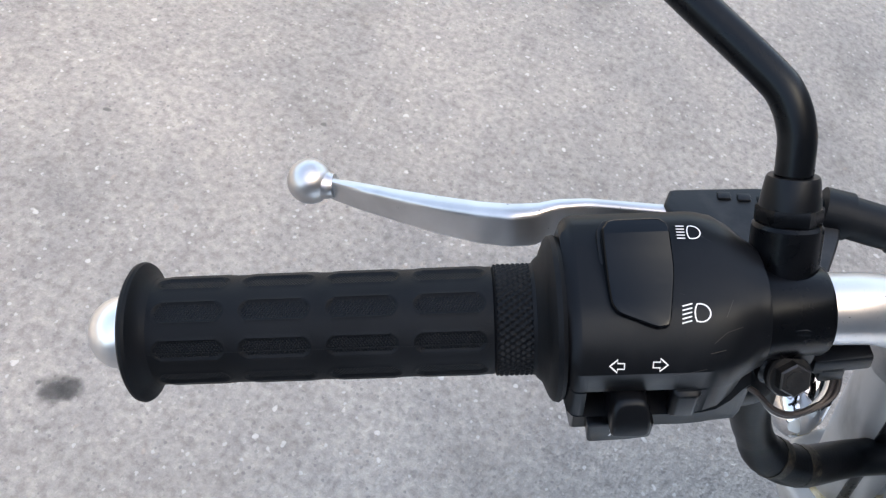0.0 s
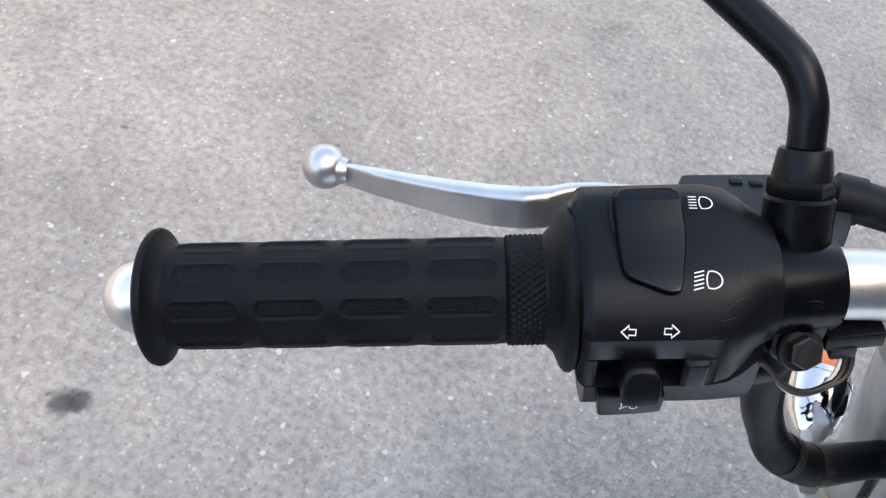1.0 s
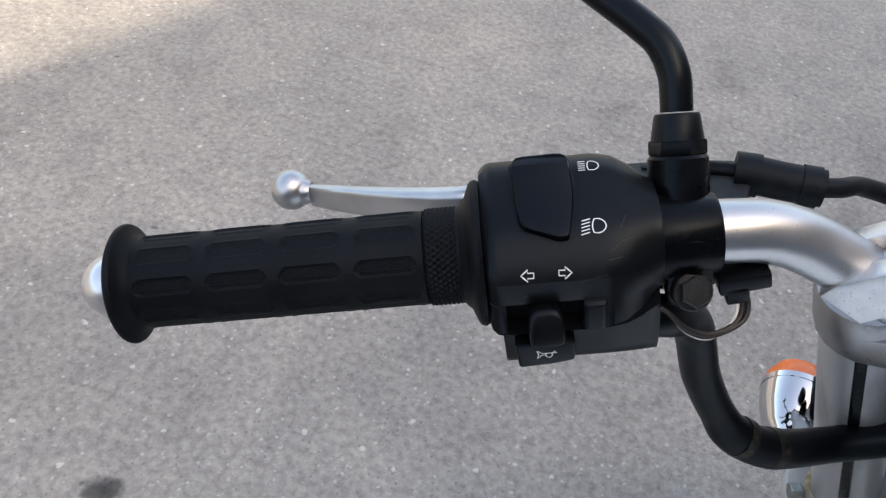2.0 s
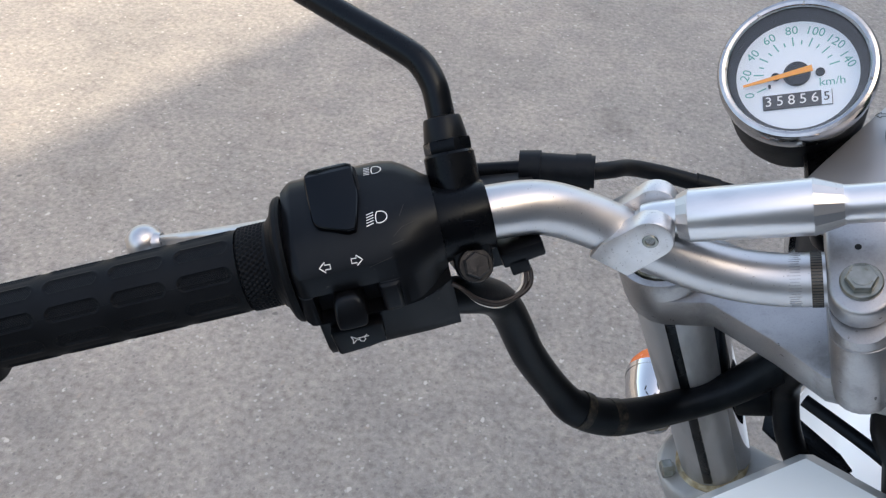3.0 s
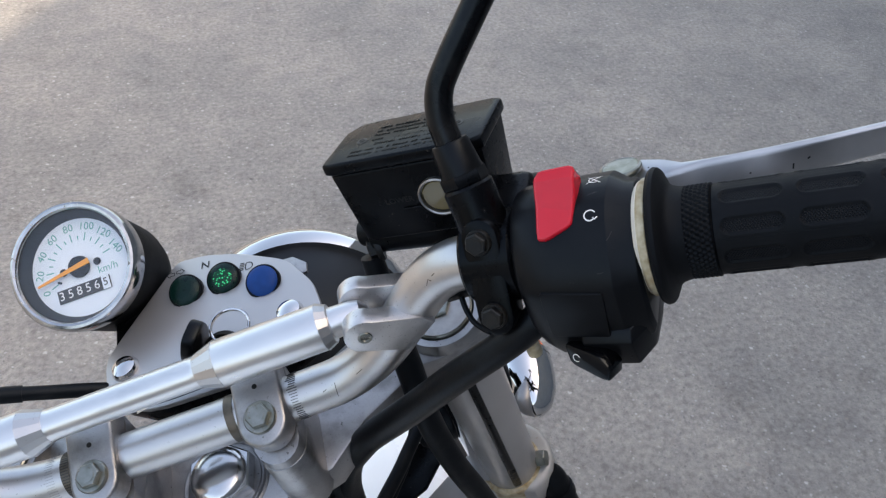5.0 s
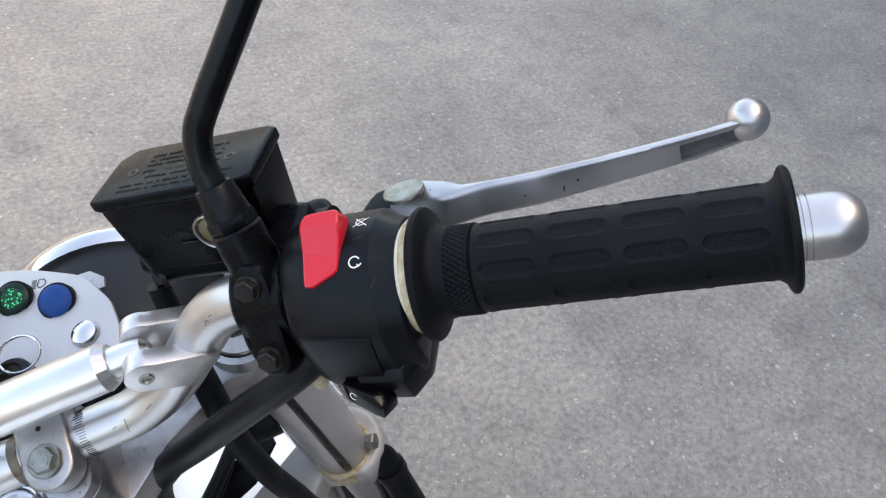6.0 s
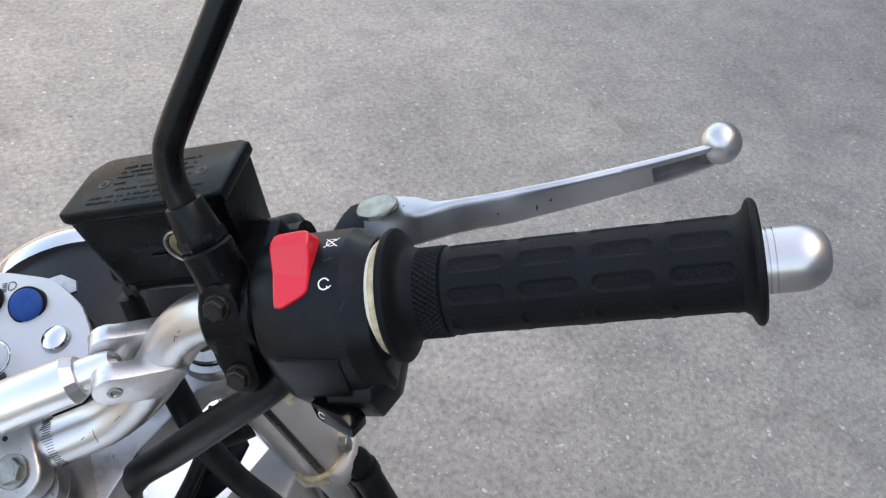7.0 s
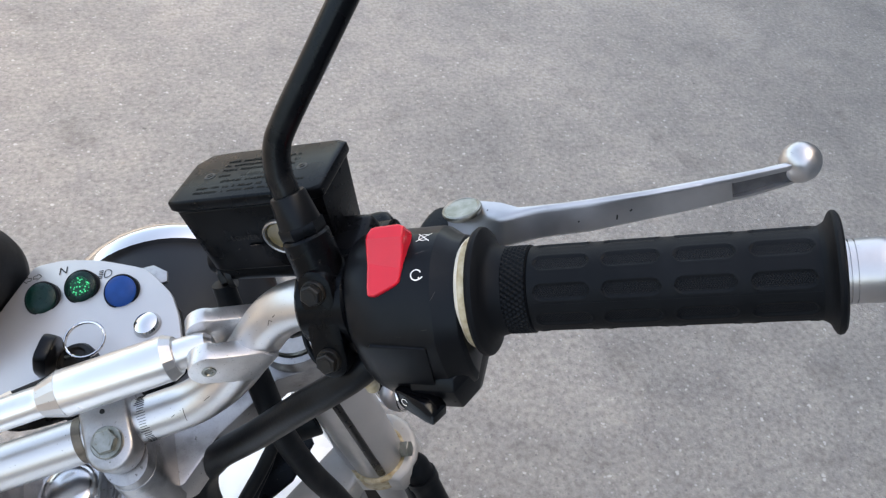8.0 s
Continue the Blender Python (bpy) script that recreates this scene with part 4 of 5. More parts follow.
bm = prism(rounded([(-0.0058, 0.0062), (0.0058, 0.0062), (0.0068, -0.0060), (0.0050, -0.0080), (-0.0060, -0.0080), (-0.0066, -0.0040)], 0.2, 2), -0.0100, 0.0080, FACE, 0.0018, 3)
for v in bm.verts:
    q = FACE.inverted() @ v.co
    if q.z > 0.003:
        q.z += -0.0045 * max(0, q.y / 0.0065)
        v.co = FACE @ q
part("turn_signal_slider", bm, PLASTIC, housing, "black sliding turn signal switch")
part("slot_block", soften(loft([(x, [(-0.0260, -0.0028), (y, -0.0045), (y, -0.0160), (-0.0285, -0.0185), (-0.0240, -0.0185)]) for x, y in ((-0.0565, -0.0285), (-0.0550, -0.0302), (-0.0492, -0.0302), (-0.0475, -0.0285))], GL), 30, 0.0006), PLASTIC, housing)
HORN = facing(GL @ V((-0.0708, -0.0258, -0.0298)), GL.to_3x3() @ V((0, -0.97, -0.05)), GL.to_3x3() @ V((0.0, 0, 1)))
horn = part("horn_button", prism(rounded([(-0.0118, 0.0062), (0.0112, 0.0058), (0.0110, -0.0050), (0.0030, -0.0066), (-0.0108, -0.0076)], 0.08, 2), -0.006, 0.0022, HORN, 0.0009, 2), PLASTIC, housing, "black horn button with a white horn symbol")


def beam_icon(size, slope):
    """A headlamp sign: a D shape and five rays to its left."""
    arc = [(0.16 + 0.46 * math.cos(a), 0.42 * math.sin(a)) for a in np.linspace(-math.pi / 2, math.pi / 2, 12)]
    d = [(0.0, -0.40)] + arc + [(0.0, 0.40), (-0.07, 0.2), (-0.09, 0.0), (-0.07, -0.2), (0.0, -0.40)]
    rays = [[(-0.22, y), (-0.66, y - slope)] for y in np.linspace(-0.40, 0.40, 5)]
    return [[(x * size, y * size) for x, y in line] for line in [d] + rays]


def arrow_icon(size, way):
    p = [(-0.5, 0), (0, 0.45), (0, 0.2), (0.45, 0.2), (0.45, -0.2), (0, -0.2), (0, -0.45), (-0.5, 0)]
    return [[(way * x * size, y * size) for x, y in p]]


def sign(name, lines, width, at, normal, up, onto, parent, material=PRINT, base=GL):
    m = facing(base @ V(at), base.to_3x3() @ V(normal), base.to_3x3() @ V(up))
    part(name, strokes(lines, width, m, 0.0002, onto), material, parent)


sign("high_beam_sign", beam_icon(0.0068, 0.16), 0.00042, (-0.0507, -0.0148, 0.0209), (0, -0.5, 0.87), (0.12, 0.87, 0.5), housing, housing)
sign("low_beam_sign", beam_icon(0.0060, 0.0), 0.00038, (-0.0492, 0.0127, 0.0272), (0, -0.1, 1), (0.06, 1, 0.1), housing, housing)
sign("arrow_sign", arrow_icon(0.0048, 1), 0.0005, (-0.0759, -0.0262, 0.0094), (0, -0.85, 0.5), (0.05, 0.5, 0.85), housing, housing)
sign("arrow_sign", arrow_icon(0.0048, -1), 0.0005, (-0.0626, -0.0262, 0.0094), (0, -0.85, 0.5), (0.05, 0.5, 0.85), housing, housing)
hs = 0.0036
horn_lines = [[(-1.0, 0.75), (-0.85, 0.0), (-1.0, -0.75)], [(-1.0, 0.75), (-0.45, 0.18), (1.1, 0.18)], [(-1.0, -0.75), (-0.45, -0.12), (-0.1, -0.12)], [(0.95, 0.55), (0.55, 0.18), (0.62, -0.35), (0.35, -0.70), (0.0, -0.55), (-0.1, -0.12), (0.0, 0.18)]]
sign("horn_sign", [[(x * hs, y * hs * 0.8) for x, y in line] for line in horn_lines], 0.00042, (-0.0708, -0.03, -0.0300), (0, -0.97, -0.05), (0, 0, 1), horn, housing)

for at, line in (((-0.0415, -0.0190, 0.0150), [(-0.004, -0.003), (0.0, 0.0005), (0.005, 0.002)]), ((-0.0440, -0.0225, 0.0100), [(-0.003, 0.0), (0.002, 0.0012)]), ((-0.0400, -0.0140, 0.0200), [(-0.0015, -0.002), (0.001, 0.003)]), ((-0.0520, -0.0250, 0.0040), [(-0.006, -0.001), (0.004, 0.0015)])):
    sign("scratch", [line], 0.0002, at, (0, -0.75, 0.65), (0.05, 0.65, 0.75), housing, housing, SCUFF)

# ---- clutch clamp, mirror boss, lever ----


def mirror(sx, m, foot, bend, far, k, tall, label):
    """Mirror: clamp boss, rubber collar, bent stem and round head."""
    d = (V(bend) - V(foot)).normalized()
    p = lambda s: m @ (V(foot) + d * s)
    thing = part("mirror", lathe([(0, 0), (0.0, 0.0130 * k), (0.012, 0.0126 * k), (0.0226, 0.0124 * k), (0.0238, 0.0114 * k), (0.0238, 0.0)], axes(p(0), m.to_3x3() @ d), 36), CLAMP, bike, label)
    part("lock_nut", prism(hexagon(0.0118 * k), 0.0236, 0.0296, facing(p(0), m.to_3x3() @ d), 0.0008, 2), CLAMP, thing)
    part("collar", lathe([(0.0290, 0.0), (0.0293, 0.0108 * k), (0.0310, 0.0106 * k), (tall - 0.001, 0.0094 * k), (tall, 0.0088 * k), (tall, 0.0066 * k), (tall - 0.002, 0.006 * k), (tall - 0.002, 0)], axes(p(0), m.to_3x3() @ d), 28), PLASTIC, thing)
    b, f = m @ V(bend), V(far)
    t = (f - b).normalized()
    u = (b - p(0)).normalized()
    pts = [p(0.040), b - u * 0.018, b - u * 0.009 + t * 0.0008, b - u * 0.002 + t * 0.006, b + t * 0.016, b + t * 0.05, f]
    part("stem", tube(pts, 0.0062, 20, 8), SATIN, thing, "bent satin black mirror stem")
    joint = f + t * 0.012
    part("ball_joint", lathe([(-0.006, 0.0070), (0.002, 0.0090), (0.014, 0.0096), (0.022, 0.008), (0.024, 0)], axes(f, t), 20), RUSTY, thing)
    head_m = facing(joint + V((sx * 0.10, 0.06, 0.10)), (sx * -0.25, -0.93, 0.1))
    neck = [joint, joint + V((sx * 0.022, 0.010, 0.001)), joint + V((sx * 0.05, 0.022, 0.012)), joint + V((sx * 0.078, 0.062, 0.06))]
    part("neck", tube(neck, [0.0075, 0.0085, 0.0085, 0.010], 16, 8), SATIN, thing)
    shell = part("shell", lathe([(-0.030, 0.0), (-0.028, 0.02), (-0.02, 0.04), (-0.008, 0.052), (0.0, 0.055), (0.002, 0.053), (0.001, 0.0)], on_x(head_m), 40), SATIN, thing)
    part("glass", lathe([(0.0012, 0.0), (0.0018, 0.0515), (0.0024, 0.0515), (0.0024, 0.0)], on_x(head_m), 40), MIRROR, thing)
    return thing


mirror(-1, GL, (-0.0155, 0.006, 0.004), (-0.0135, 0.0385, 0.0575), (-0.303, 0.061, 0.161), 0.92, 0.0395, "round mirror on a bent satin black stem, clutch side")
clutch = part("clutch_clamp", lathe([(-0.0290, 0.0), (-0.0290, 0.0172), (-0.027, 0.0176), (-0.0200, 0.0166), (-0.0044, 0.0157), (-0.0031, 0.0150), (-0.0028, 0.0)], GL, 36), CLAMP, bike, "black painted clutch lever bracket clamped on the bar")
part("clamp_ear", prism(stadium((-0.0148, -0.0165), (-0.0148, 0.0), 0.0088, 10), -0.0150, 0.006, GL @ Matrix(((1, 0, 0, 0), (0, 0, 1, 0), (0, 1, 0, 0), (0, 0, 0, 1))), 0.002), CLAMP, clutch)
bolt_n = V((0.1, -0.80, 0.55)).normalized()
bolt_head("clamp_bolt", facing(GL @ (V((-0.0148, -0.0150, -0.0150)) + bolt_n * 0.0015), GL.to_3x3() @ bolt_n, GL.to_3x3() @ V((0, 0, 1))) @ Matrix.Rotation(0.4, 4, "Z"), 0.0060, 0.007, GREY_BOLT, clutch, 0.0078, "dull grey bracket bolt")
LV = GL @ Matrix.Translation((0, 0, -0.030))
perch = [(-0.040, 0.068), (-0.036, 0.0765), (0.0, 0.0755), (0.024, 0.0705), (0.030, 0.060), (0.024, 0.045), (0.004, 0.010), (-0.022, 0.010), (-0.030, 0.040)]
part("lever_perch", prism(rounded(perch, 0.07, 2), -0.008, 0.0125, LV, 0.0022, 3), DUSTY, clutch, "dusty black lever perch with three raised ribs")
for k in range(3):
    part("rib", box((0.0055, 0.004, 0.003), LV @ Matrix.Translation((-0.0150 + 0.0078 * k, 0.0708 - 0.0014 * k, 0.0121)) @ Matrix.Rotation(-0.1, 4, "Z"), 0.0008), DUSTY, clutch)


def lever(name, m, back, crease, front, z_of, ball_at, ball_r, label, notch=None):
    """A cast lever: a narrow upper facet, a taller facet towards the rider, a ball at its tip, and a hollow under the tip."""
    row = lambda pts: (lambda p: (lambda x: float(np.interp(x, [q[0] for q in p], [q[1] for q in p]))))(sorted(pts))
    yb, yc, yf = row(back), row(crease), row(front)
    xs = np.linspace(min(p[0] for p in crease), max(p[0] for p in crease), 60).tolist()
    if notch:
        xs = sorted(xs + [notch - 0.0002, notch + 0.0002])
    sections, floor_rows, tip_x = [], [], max(xs)
    for x in xs:
        z = z_of(x)
        b, c, f = V((yb(x), z)), V((yc(x), z + 0.0006)), V((yf(x) - 0.0002, z - 0.0122))
        face = (f - c).normalized()
        inner = V((-face.y, face.x))
        inner = inner if inner.x > 0 else -inner
        dip = inner * (0.0028 * max(0.15, min(1.0, (tip_x - x) / 0.012)) if notch and x > notch else 0.0)
        ring = [b + V((0.0006, -0.0016)), b, b.lerp(c, 0.5) + V((0.0, 0.0004)), c.lerp(b, 0.14), c.lerp(f, 0.07), c.lerp(f, 0.20), c.lerp(f, 0.21) + dip, c.lerp(f, 0.85) + dip, c.lerp(f, 0.86), f.lerp(c, 0.05), f + V((0.0012, -0.0010)), b + V((0.0002, -0.0100))]
        sections.append((x, [tuple(p) for p in ring]))
        if notch and x > notch:
            lift = inner * -0.0003
            floor_rows.append((x, [tuple(c.lerp(f, 0.22) + dip), tuple(c.lerp(f, 0.22) + dip + lift), tuple(c.lerp(f, 0.84) + dip + lift), tuple(c.lerp(f, 0.84) + dip)]))
    ob = part(name, loft(sections, m), ALU_LEVER, bike, label, 40)
    if notch:
        # floor strip, darker and rougher than the rest of the lever
        part("hollow_floor", loft(floor_rows, m), ROUGH_CAST, ob, "darker, rougher floor of the hollow under the tip")
    part("ball_end", ball(ball_r, m @ Matrix.Translation(ball_at), 32), ALU_LEVER, ob)
    tip = max(xs, key=abs)
    sgn = 1 if tip > 0 else -1
    mid_y, mid_z = 0.5 * (yb(tip) + yf(tip)), z_of(tip) - 0.0042
    part("ball_neck", tube([(tip - sgn * 0.002, mid_y, mid_z), (tip + sgn * 0.0015, mid_y + 0.0006, mid_z), tuple(V((tip, mid_y, mid_z)).lerp(V(ball_at), 0.75))], [0.0056, 0.0066, 0.0092], 20, 6, m), ALU_LEVER, ob)
    return ob


back_l = [(-0.183, 0.1083), (-0.167, 0.1011), (-0.1515, 0.0935), (-0.1327, 0.0851), (-0.1147, 0.0776), (-0.102, 0.0735), (-0.091, 0.0733), (-0.083, 0.0752), (-0.070, 0.0751), (-0.040, 0.070), (-0.020, 0.068)]
crease_l = [(-0.183, 0.1050), (-0.167, 0.0955), (-0.1513, 0.0871), (-0.1327, 0.0779), (-0.1149, 0.0707), (-0.1023, 0.0663), (-0.092, 0.0674), (-0.082, 0.0705), (-0.070, 0.0711), (-0.041, 0.0658), (-0.030, 0.064)]
front_l = [(-0.186, 0.1080), (-0.168, 0.0956), (-0.1523, 0.0858), (-0.1333, 0.0741), (-0.1153, 0.0648), (-0.1025, 0.0603), (-0.093, 0.0605), (-0.084, 0.0654), (-0.074, 0.0660), (-0.020, 0.060)]
lever("clutch_lever", GL, back_l, crease_l, front_l, lambda x: min(-0.034 + 0.18 * (x + 0.18), -0.020), (-0.1925, 0.1105, -0.0385), 0.0107, "polished aluminium clutch lever with ball end")
cable_h = [(-0.1990, 0.0526, 0.0362), (-0.1930, 0.0535, 0.0350), (-0.178, 0.0545, 0.0315), (-0.163, 0.0560, 0.0280)]
boot = part("cable_boot", tube(cable_h, [0.0086, 0.0088, 0.0086, 0.0084], 20, 8), CABLE, bike, "ribbed black rubber clutch cable boot")
part("boot_ring", tube([(-0.2000, 0.0524, 0.0364), (-0.1895, 0.0538, 0.0342)], 0.0098, 20, 2), CABLE, boot)
part("boot_ring", tube([(-0.1725, 0.0549, 0.0302), (-0.1650, 0.0558, 0.0284)], 0.0093, 20, 2), CABLE, boot)
part("cable_barrel", tube([(-0.222, 0.0490, 0.0395), (-0.1985, 0.0526, 0.0361)], 0.0046, 16, 2), CLAMP, boot, "black cable adjuster barrel")
clutch_cable = part("clutch_cable", tube([(-0.165, 0.0556, 0.0286), (-0.156, 0.062, 0.0245), (-0.1492, 0.0751, 0.016), (-0.135, 0.082, 0.006), (-0.118, 0.085, -0.004), (-0.098, 0.087, -0.015), (-0.06, 0.092, -0.04), (-0.03, 0.10, -0.08), (-0.03, 0.11, -0.2)], 0.0045, 14, 8), CABLE, bike, "black clutch cable")
part("cable_tie", tube([(-0.119, 0.085, -0.0035), (-0.108, 0.0862, -0.0095)], 0.0052, 12, 2), CABLE, clutch_cable)

# clutch switch with its loop of thin wires
sw_m = GL @ Matrix.Translation((0.0075, -0.004, -0.0185)) @ Matrix.Rotation(radians(-8), 4, "Y")
cs = part("clutch_switch", box((0.020, 0.015, 0.008), sw_m, 0.0012), PLASTIC, bike, "small black clutch switch with thin brown and white wires")
for k, (dx, mtl) in enumerate(((0.0, WIREB), (0.0022, WIREB), (-0.002, WIREW))):
    w = [(0.0045 + dx, -0.006, -0.020), (0.0075 + dx, -0.0105, -0.029), (0.004 + dx, -0.0155, -0.0345), (-0.0071, -0.0205, -0.0345 - 0.001 * k), (-0.0165, -0.0215, -0.0290 - 0.001 * k), (-0.0238, -0.0190, -0.0215), (-0.031, -0.014, -0.020)]
    part("wire", tube(w, 0.0011 if k < 2 else 0.0008, 8, 8, GL), mtl, cs)
part("plug", box((0.009, 0.007, 0.009), sw_m @ Matrix.Translation((-0.003, -0.004, -0.005)), 0.001), PLASTIC, cs)

# ---- throttle side switch housing ----
SR = [(0.024, 0.0190), (0.014, 0.0248), (0.006, 0.0264), (-0.002, 0.0264), (-0.0095, 0.0243), (-0.0175, 0.0190), (-0.0255, 0.0105), (-0.0305, 0.0035), (-0.0325, -0.008), (-0.0335, -0.022), (-0.0315, -0.034), (-0.024, -0.043), (0.008, -0.045), (0.024, -0.034), (0.031, -0.010), (0.031, 0.010)]
sr = rounded(SR, 0.16, 1)
shell = [(0.0072, cut_low(scaled(sr, 0.80, 0.003, 0.003), -0.026)), (0.0088, cut_low(scaled(sr, 0.90, 0.002, 0.001), -0.027)), (0.0125, cut_low(scaled(sr, 0.96, 0.001), -0.030)), (0.0185, cut_low(sr, -0.036)), (0.0245, sr), (0.0488, sr), (0.0545, cut_low(scaled(sr, 0.89), -0.033)), (0.0585, cut_low(scaled(sr, 0.86), -0.030)), (0.0600, cut_low(scaled(sr, 0.80), -0.026))]
house_r = part("switch_housing", soften(loft(shell, GR), 24, 0.0007), PLASTIC, bike, "black plastic throttle side switch housing, lightly scratched", 30)
RK = facing(GR @ V((0.0285, -0.0022, 0.0296)), GR.to_3x3() @ V((0.0, -0.43, 0.903)), GR.to_3x3() @ V((0, 0.903, 0.43)))
red_out = rounded([(-0.0088, 0.0140), (0.0086, 0.0150), (0.0090, 0.0040), (0.0072, -0.0108), (0.0050, -0.0125), (-0.0040, -0.0168), (-0.0078, -0.0162)], 0.13, 2)
bm = prism(red_out, -0.011, 0.0008, RK, 0.0012, 3)
bmesh.ops.bisect_plane(bm, geom=bm.verts[:] + bm.edges[:] + bm.faces[:], plane_co=RK @ V((0, 0.0085, 0)), plane_no=RK.to_3x3() @ V((0, 1, 0)))
bmesh.ops.bisect_plane(bm, geom=bm.verts[:] + bm.edges[:] + bm.faces[:], plane_co=RK @ V((0, -0.0035, 0)), plane_no=RK.to_3x3() @ V((0.2, 1, 0)))
for v in bm.verts:
    q = RK.inverted() @ v.co
    if q.z > -0.003:
        q.z += -0.30 * max(0.0, q.y - 0.0085) - 0.0016 * max(0.0, 1 - abs(q.y + 0.0035) / 0.012) + 0.0012 * (q.y / 0.016)
        v.co = RK @ q
part("kill_switch", bm, RED, house_r, "bright red engine stop rocker switch", 12)
COVER = facing(GR @ V((0.0305, -0.0316, -0.0040)), GR.to_3x3() @ V((0, -0.985, 0.17)))
part("lower_cover", prism(rounded([(-0.0130, 0.0078), (0.0130, 0.0078), (0.0135, -0.0150), (-0.0110, -0.0150)], 0.03, 1), -0.004, 0.0010, COVER, 0.0004), PLASTIC, house_r)
lower = [(0.0290, -0.0335, -0.0420), (0.0300, -0.0360, -0.0418), (0.0505, -0.0375, -0.0412), (0.0566, -0.0290, -0.0408), (0.0594, -0.0170, -0.0355)]
part("lower_block", soften(loft([(x, [(0.004, -0.0170), (y + 0.004, -0.0180), (y, -0.0225), (y + 0.0012, z + 0.004), (y + 0.006, z), (0.004, z)]) for x, y, z in lower], GR), 25, 0.0006), PLASTIC, house_r)
ST = facing(GR @ V((0.0300, -0.0392, -0.0275)), GR.to_3x3() @ V((-0.38, -0.85, 0.36)))
part("starter_button", prism(rounded([(-0.0100, 0.0046), (0.0070, 0.0050), (0.0130, 0.0010), (0.0132, -0.0052), (0.0090, -0.0060), (-0.0060, -0.0046)], 0.12, 2), -0.008, 0.0020, ST, 0.0010), GLOSSY, house_r, "black starter button")
c_arc = [(math.cos(a), math.sin(a)) for a in np.linspace(0.45, 2 * math.pi - 0.75, 22)]
run_lines = [[(x * 0.0023, y * 0.0023) for x, y in c_arc], [(0.0023 * 0.9 - 0.0009, -0.0010), (0.0023 * 0.78, -0.0019), (0.0023 * 0.78 + 0.0012, -0.0009)]]
sign("run_sign", run_lines, 0.00055, (0.0429, -0.0088, 0.0247), (0, -0.35, 0.93), (0.0, 0.93, 0.35), house_r, house_r, PRINT, GR)
off_lines = [[(x * 0.0022, y * 0.0022) for x, y in c_arc], [(-0.003, -0.0028), (0.003, 0.0028)], [(-0.003, 0.0028), (0.003, -0.0028)]]
sign("stop_sign", off_lines, 0.00045, (0.043, 0.0115, 0.0249), (0, 0.1, 1), (0.0, 1, 0.1), house_r, house_r, PRINT, GR)
for at, line in (((0.0500, -0.0200, 0.0220), [(-0.001, -0.0015), (0.0, 0.0), (0.001, 0.002)]), ((0.0450, -0.0300, 0.0120), [(-0.0015, 0.0), (0.0012, 0.0004)]), ((0.0400, -0.0360, 0.0060), [(-0.002, -0.001), (0.002, 0.0005)])):
    sign("scratch", [line], 0.0002, at, (0, -0.75, 0.65), (0.05, 0.65, 0.75), house_r, house_r, SCUFF, GR)
part("starter_sign", strokes([[(x * 0.0017 - 0.003, y * 0.0017) for x, y in c_arc]], 0.0004, ST, 0.0023), PRINT, house_r)
part("cable_adjuster", lathe([(-0.006, 0), (-0.006, 0.0030), (-0.0055, 0.0036), (0.0045, 0.0036), (0.005, 0.0030), (0.005, 0)], axes((0.1870, -0.0310, 0.0150), (0.05, 0.1, -1)), 16), CREAM, house_r, "beige plastic cable stop")
part("inner_spacer", lathe([(0.0585, 0.012), (0.0585, 0.0225), (0.0600, 0.0238), (0.0608, 0.0238), (0.0608, 0.012)], GR, 40), PALE, house_r, "whitish nylon ring")
part("throttle_spacer", lathe([(0.0600, 0.012), (0.0600, 0.0236), (0.0612, 0.0246), (0.0636, 0.0248), (0.0645, 0.024), (0.0645, 0.012)], GR, 40), CREAM, house_r, "yellowed nylon throttle tube flange")

# ---- brake master cylinder ----
brake = part("brake_clamp", lathe([(-0.0185, 0.0), (-0.0185, 0.0195), (-0.017, 0.0208), (0.005, 0.0208), (0.0065, 0.0195), (0.0065, 0.0)], GR, 36), CLAMP, bike, "black front brake master cylinder clamped on the bar")
half_clamp = stadium((0.0, -0.018), (0.0, 0.018), 0.0085, 10)
CM = facing(GR @ V((-0.006, -0.0170, 0.0045)), GR.to_3x3() @ V((0, -0.86, 0.5)), GR.to_3x3() @ V((0, 0.5, 0.86)))
part("half_clamp", prism(half_clamp, -0.012, 0.0035, CM, 0.002), CLAMP, brake)
for y in (0.0165, -0.0165):
    bolt_head("clamp_bolt", CM @ Matrix.Translation((0, y, 0.0034)) @ Matrix.Rotation(0.3, 4, "Z"), 0.0050, 0.0055, RUSTY, brake, 0.0058, "dull brown clamp bolt")
part("up_mark", written("UP", 0.006, CM, 0.0037), CLAMP, brake)
RM = GR @ Matrix.Translation((-0.0465, 0.050, 0.0395)) @ Matrix.Rotation(radians(-11), 4, "X")
res_out = rounded([(-0.0415, -0.0185), (0.0390, -0.0185), (0.0390, 0.0225), (-0.0345, 0.0225), (-0.0415, 0.014)], 0.06, 2)
part("reservoir", prism(res_out, -0.047, -0.0065, RM, 0.003, 3, 0.90), CLAMP, brake, "square black brake fluid reservoir")
part("lid", prism([(x * 1.045, y * 1.07) for x, y in res_out], -0.0065, 0.0, RM, 0.0016, 3), CLAMP, brake, "black reservoir lid with raised warning text and two screws")
for sx in (-0.028, 0.024):
    part("lid_screw", join(lathe([(0.0, 0.0), (0.0, 0.0030), (0.0006, 0.0029), (0.0007, 0.0017), (0.0002, 0.0015), (0.0002, 0)], on_x(RM @ Matrix.Translation((sx, 0.0015, -0.0004))), 18), box((0.0032, 0.0008, 0.0004), RM @ Matrix.Translation((sx, 0.0015, 0.0001)) @ Matrix.Rotation(0.6, 4, "Z"), 0)), GREY_BOLT, brake)
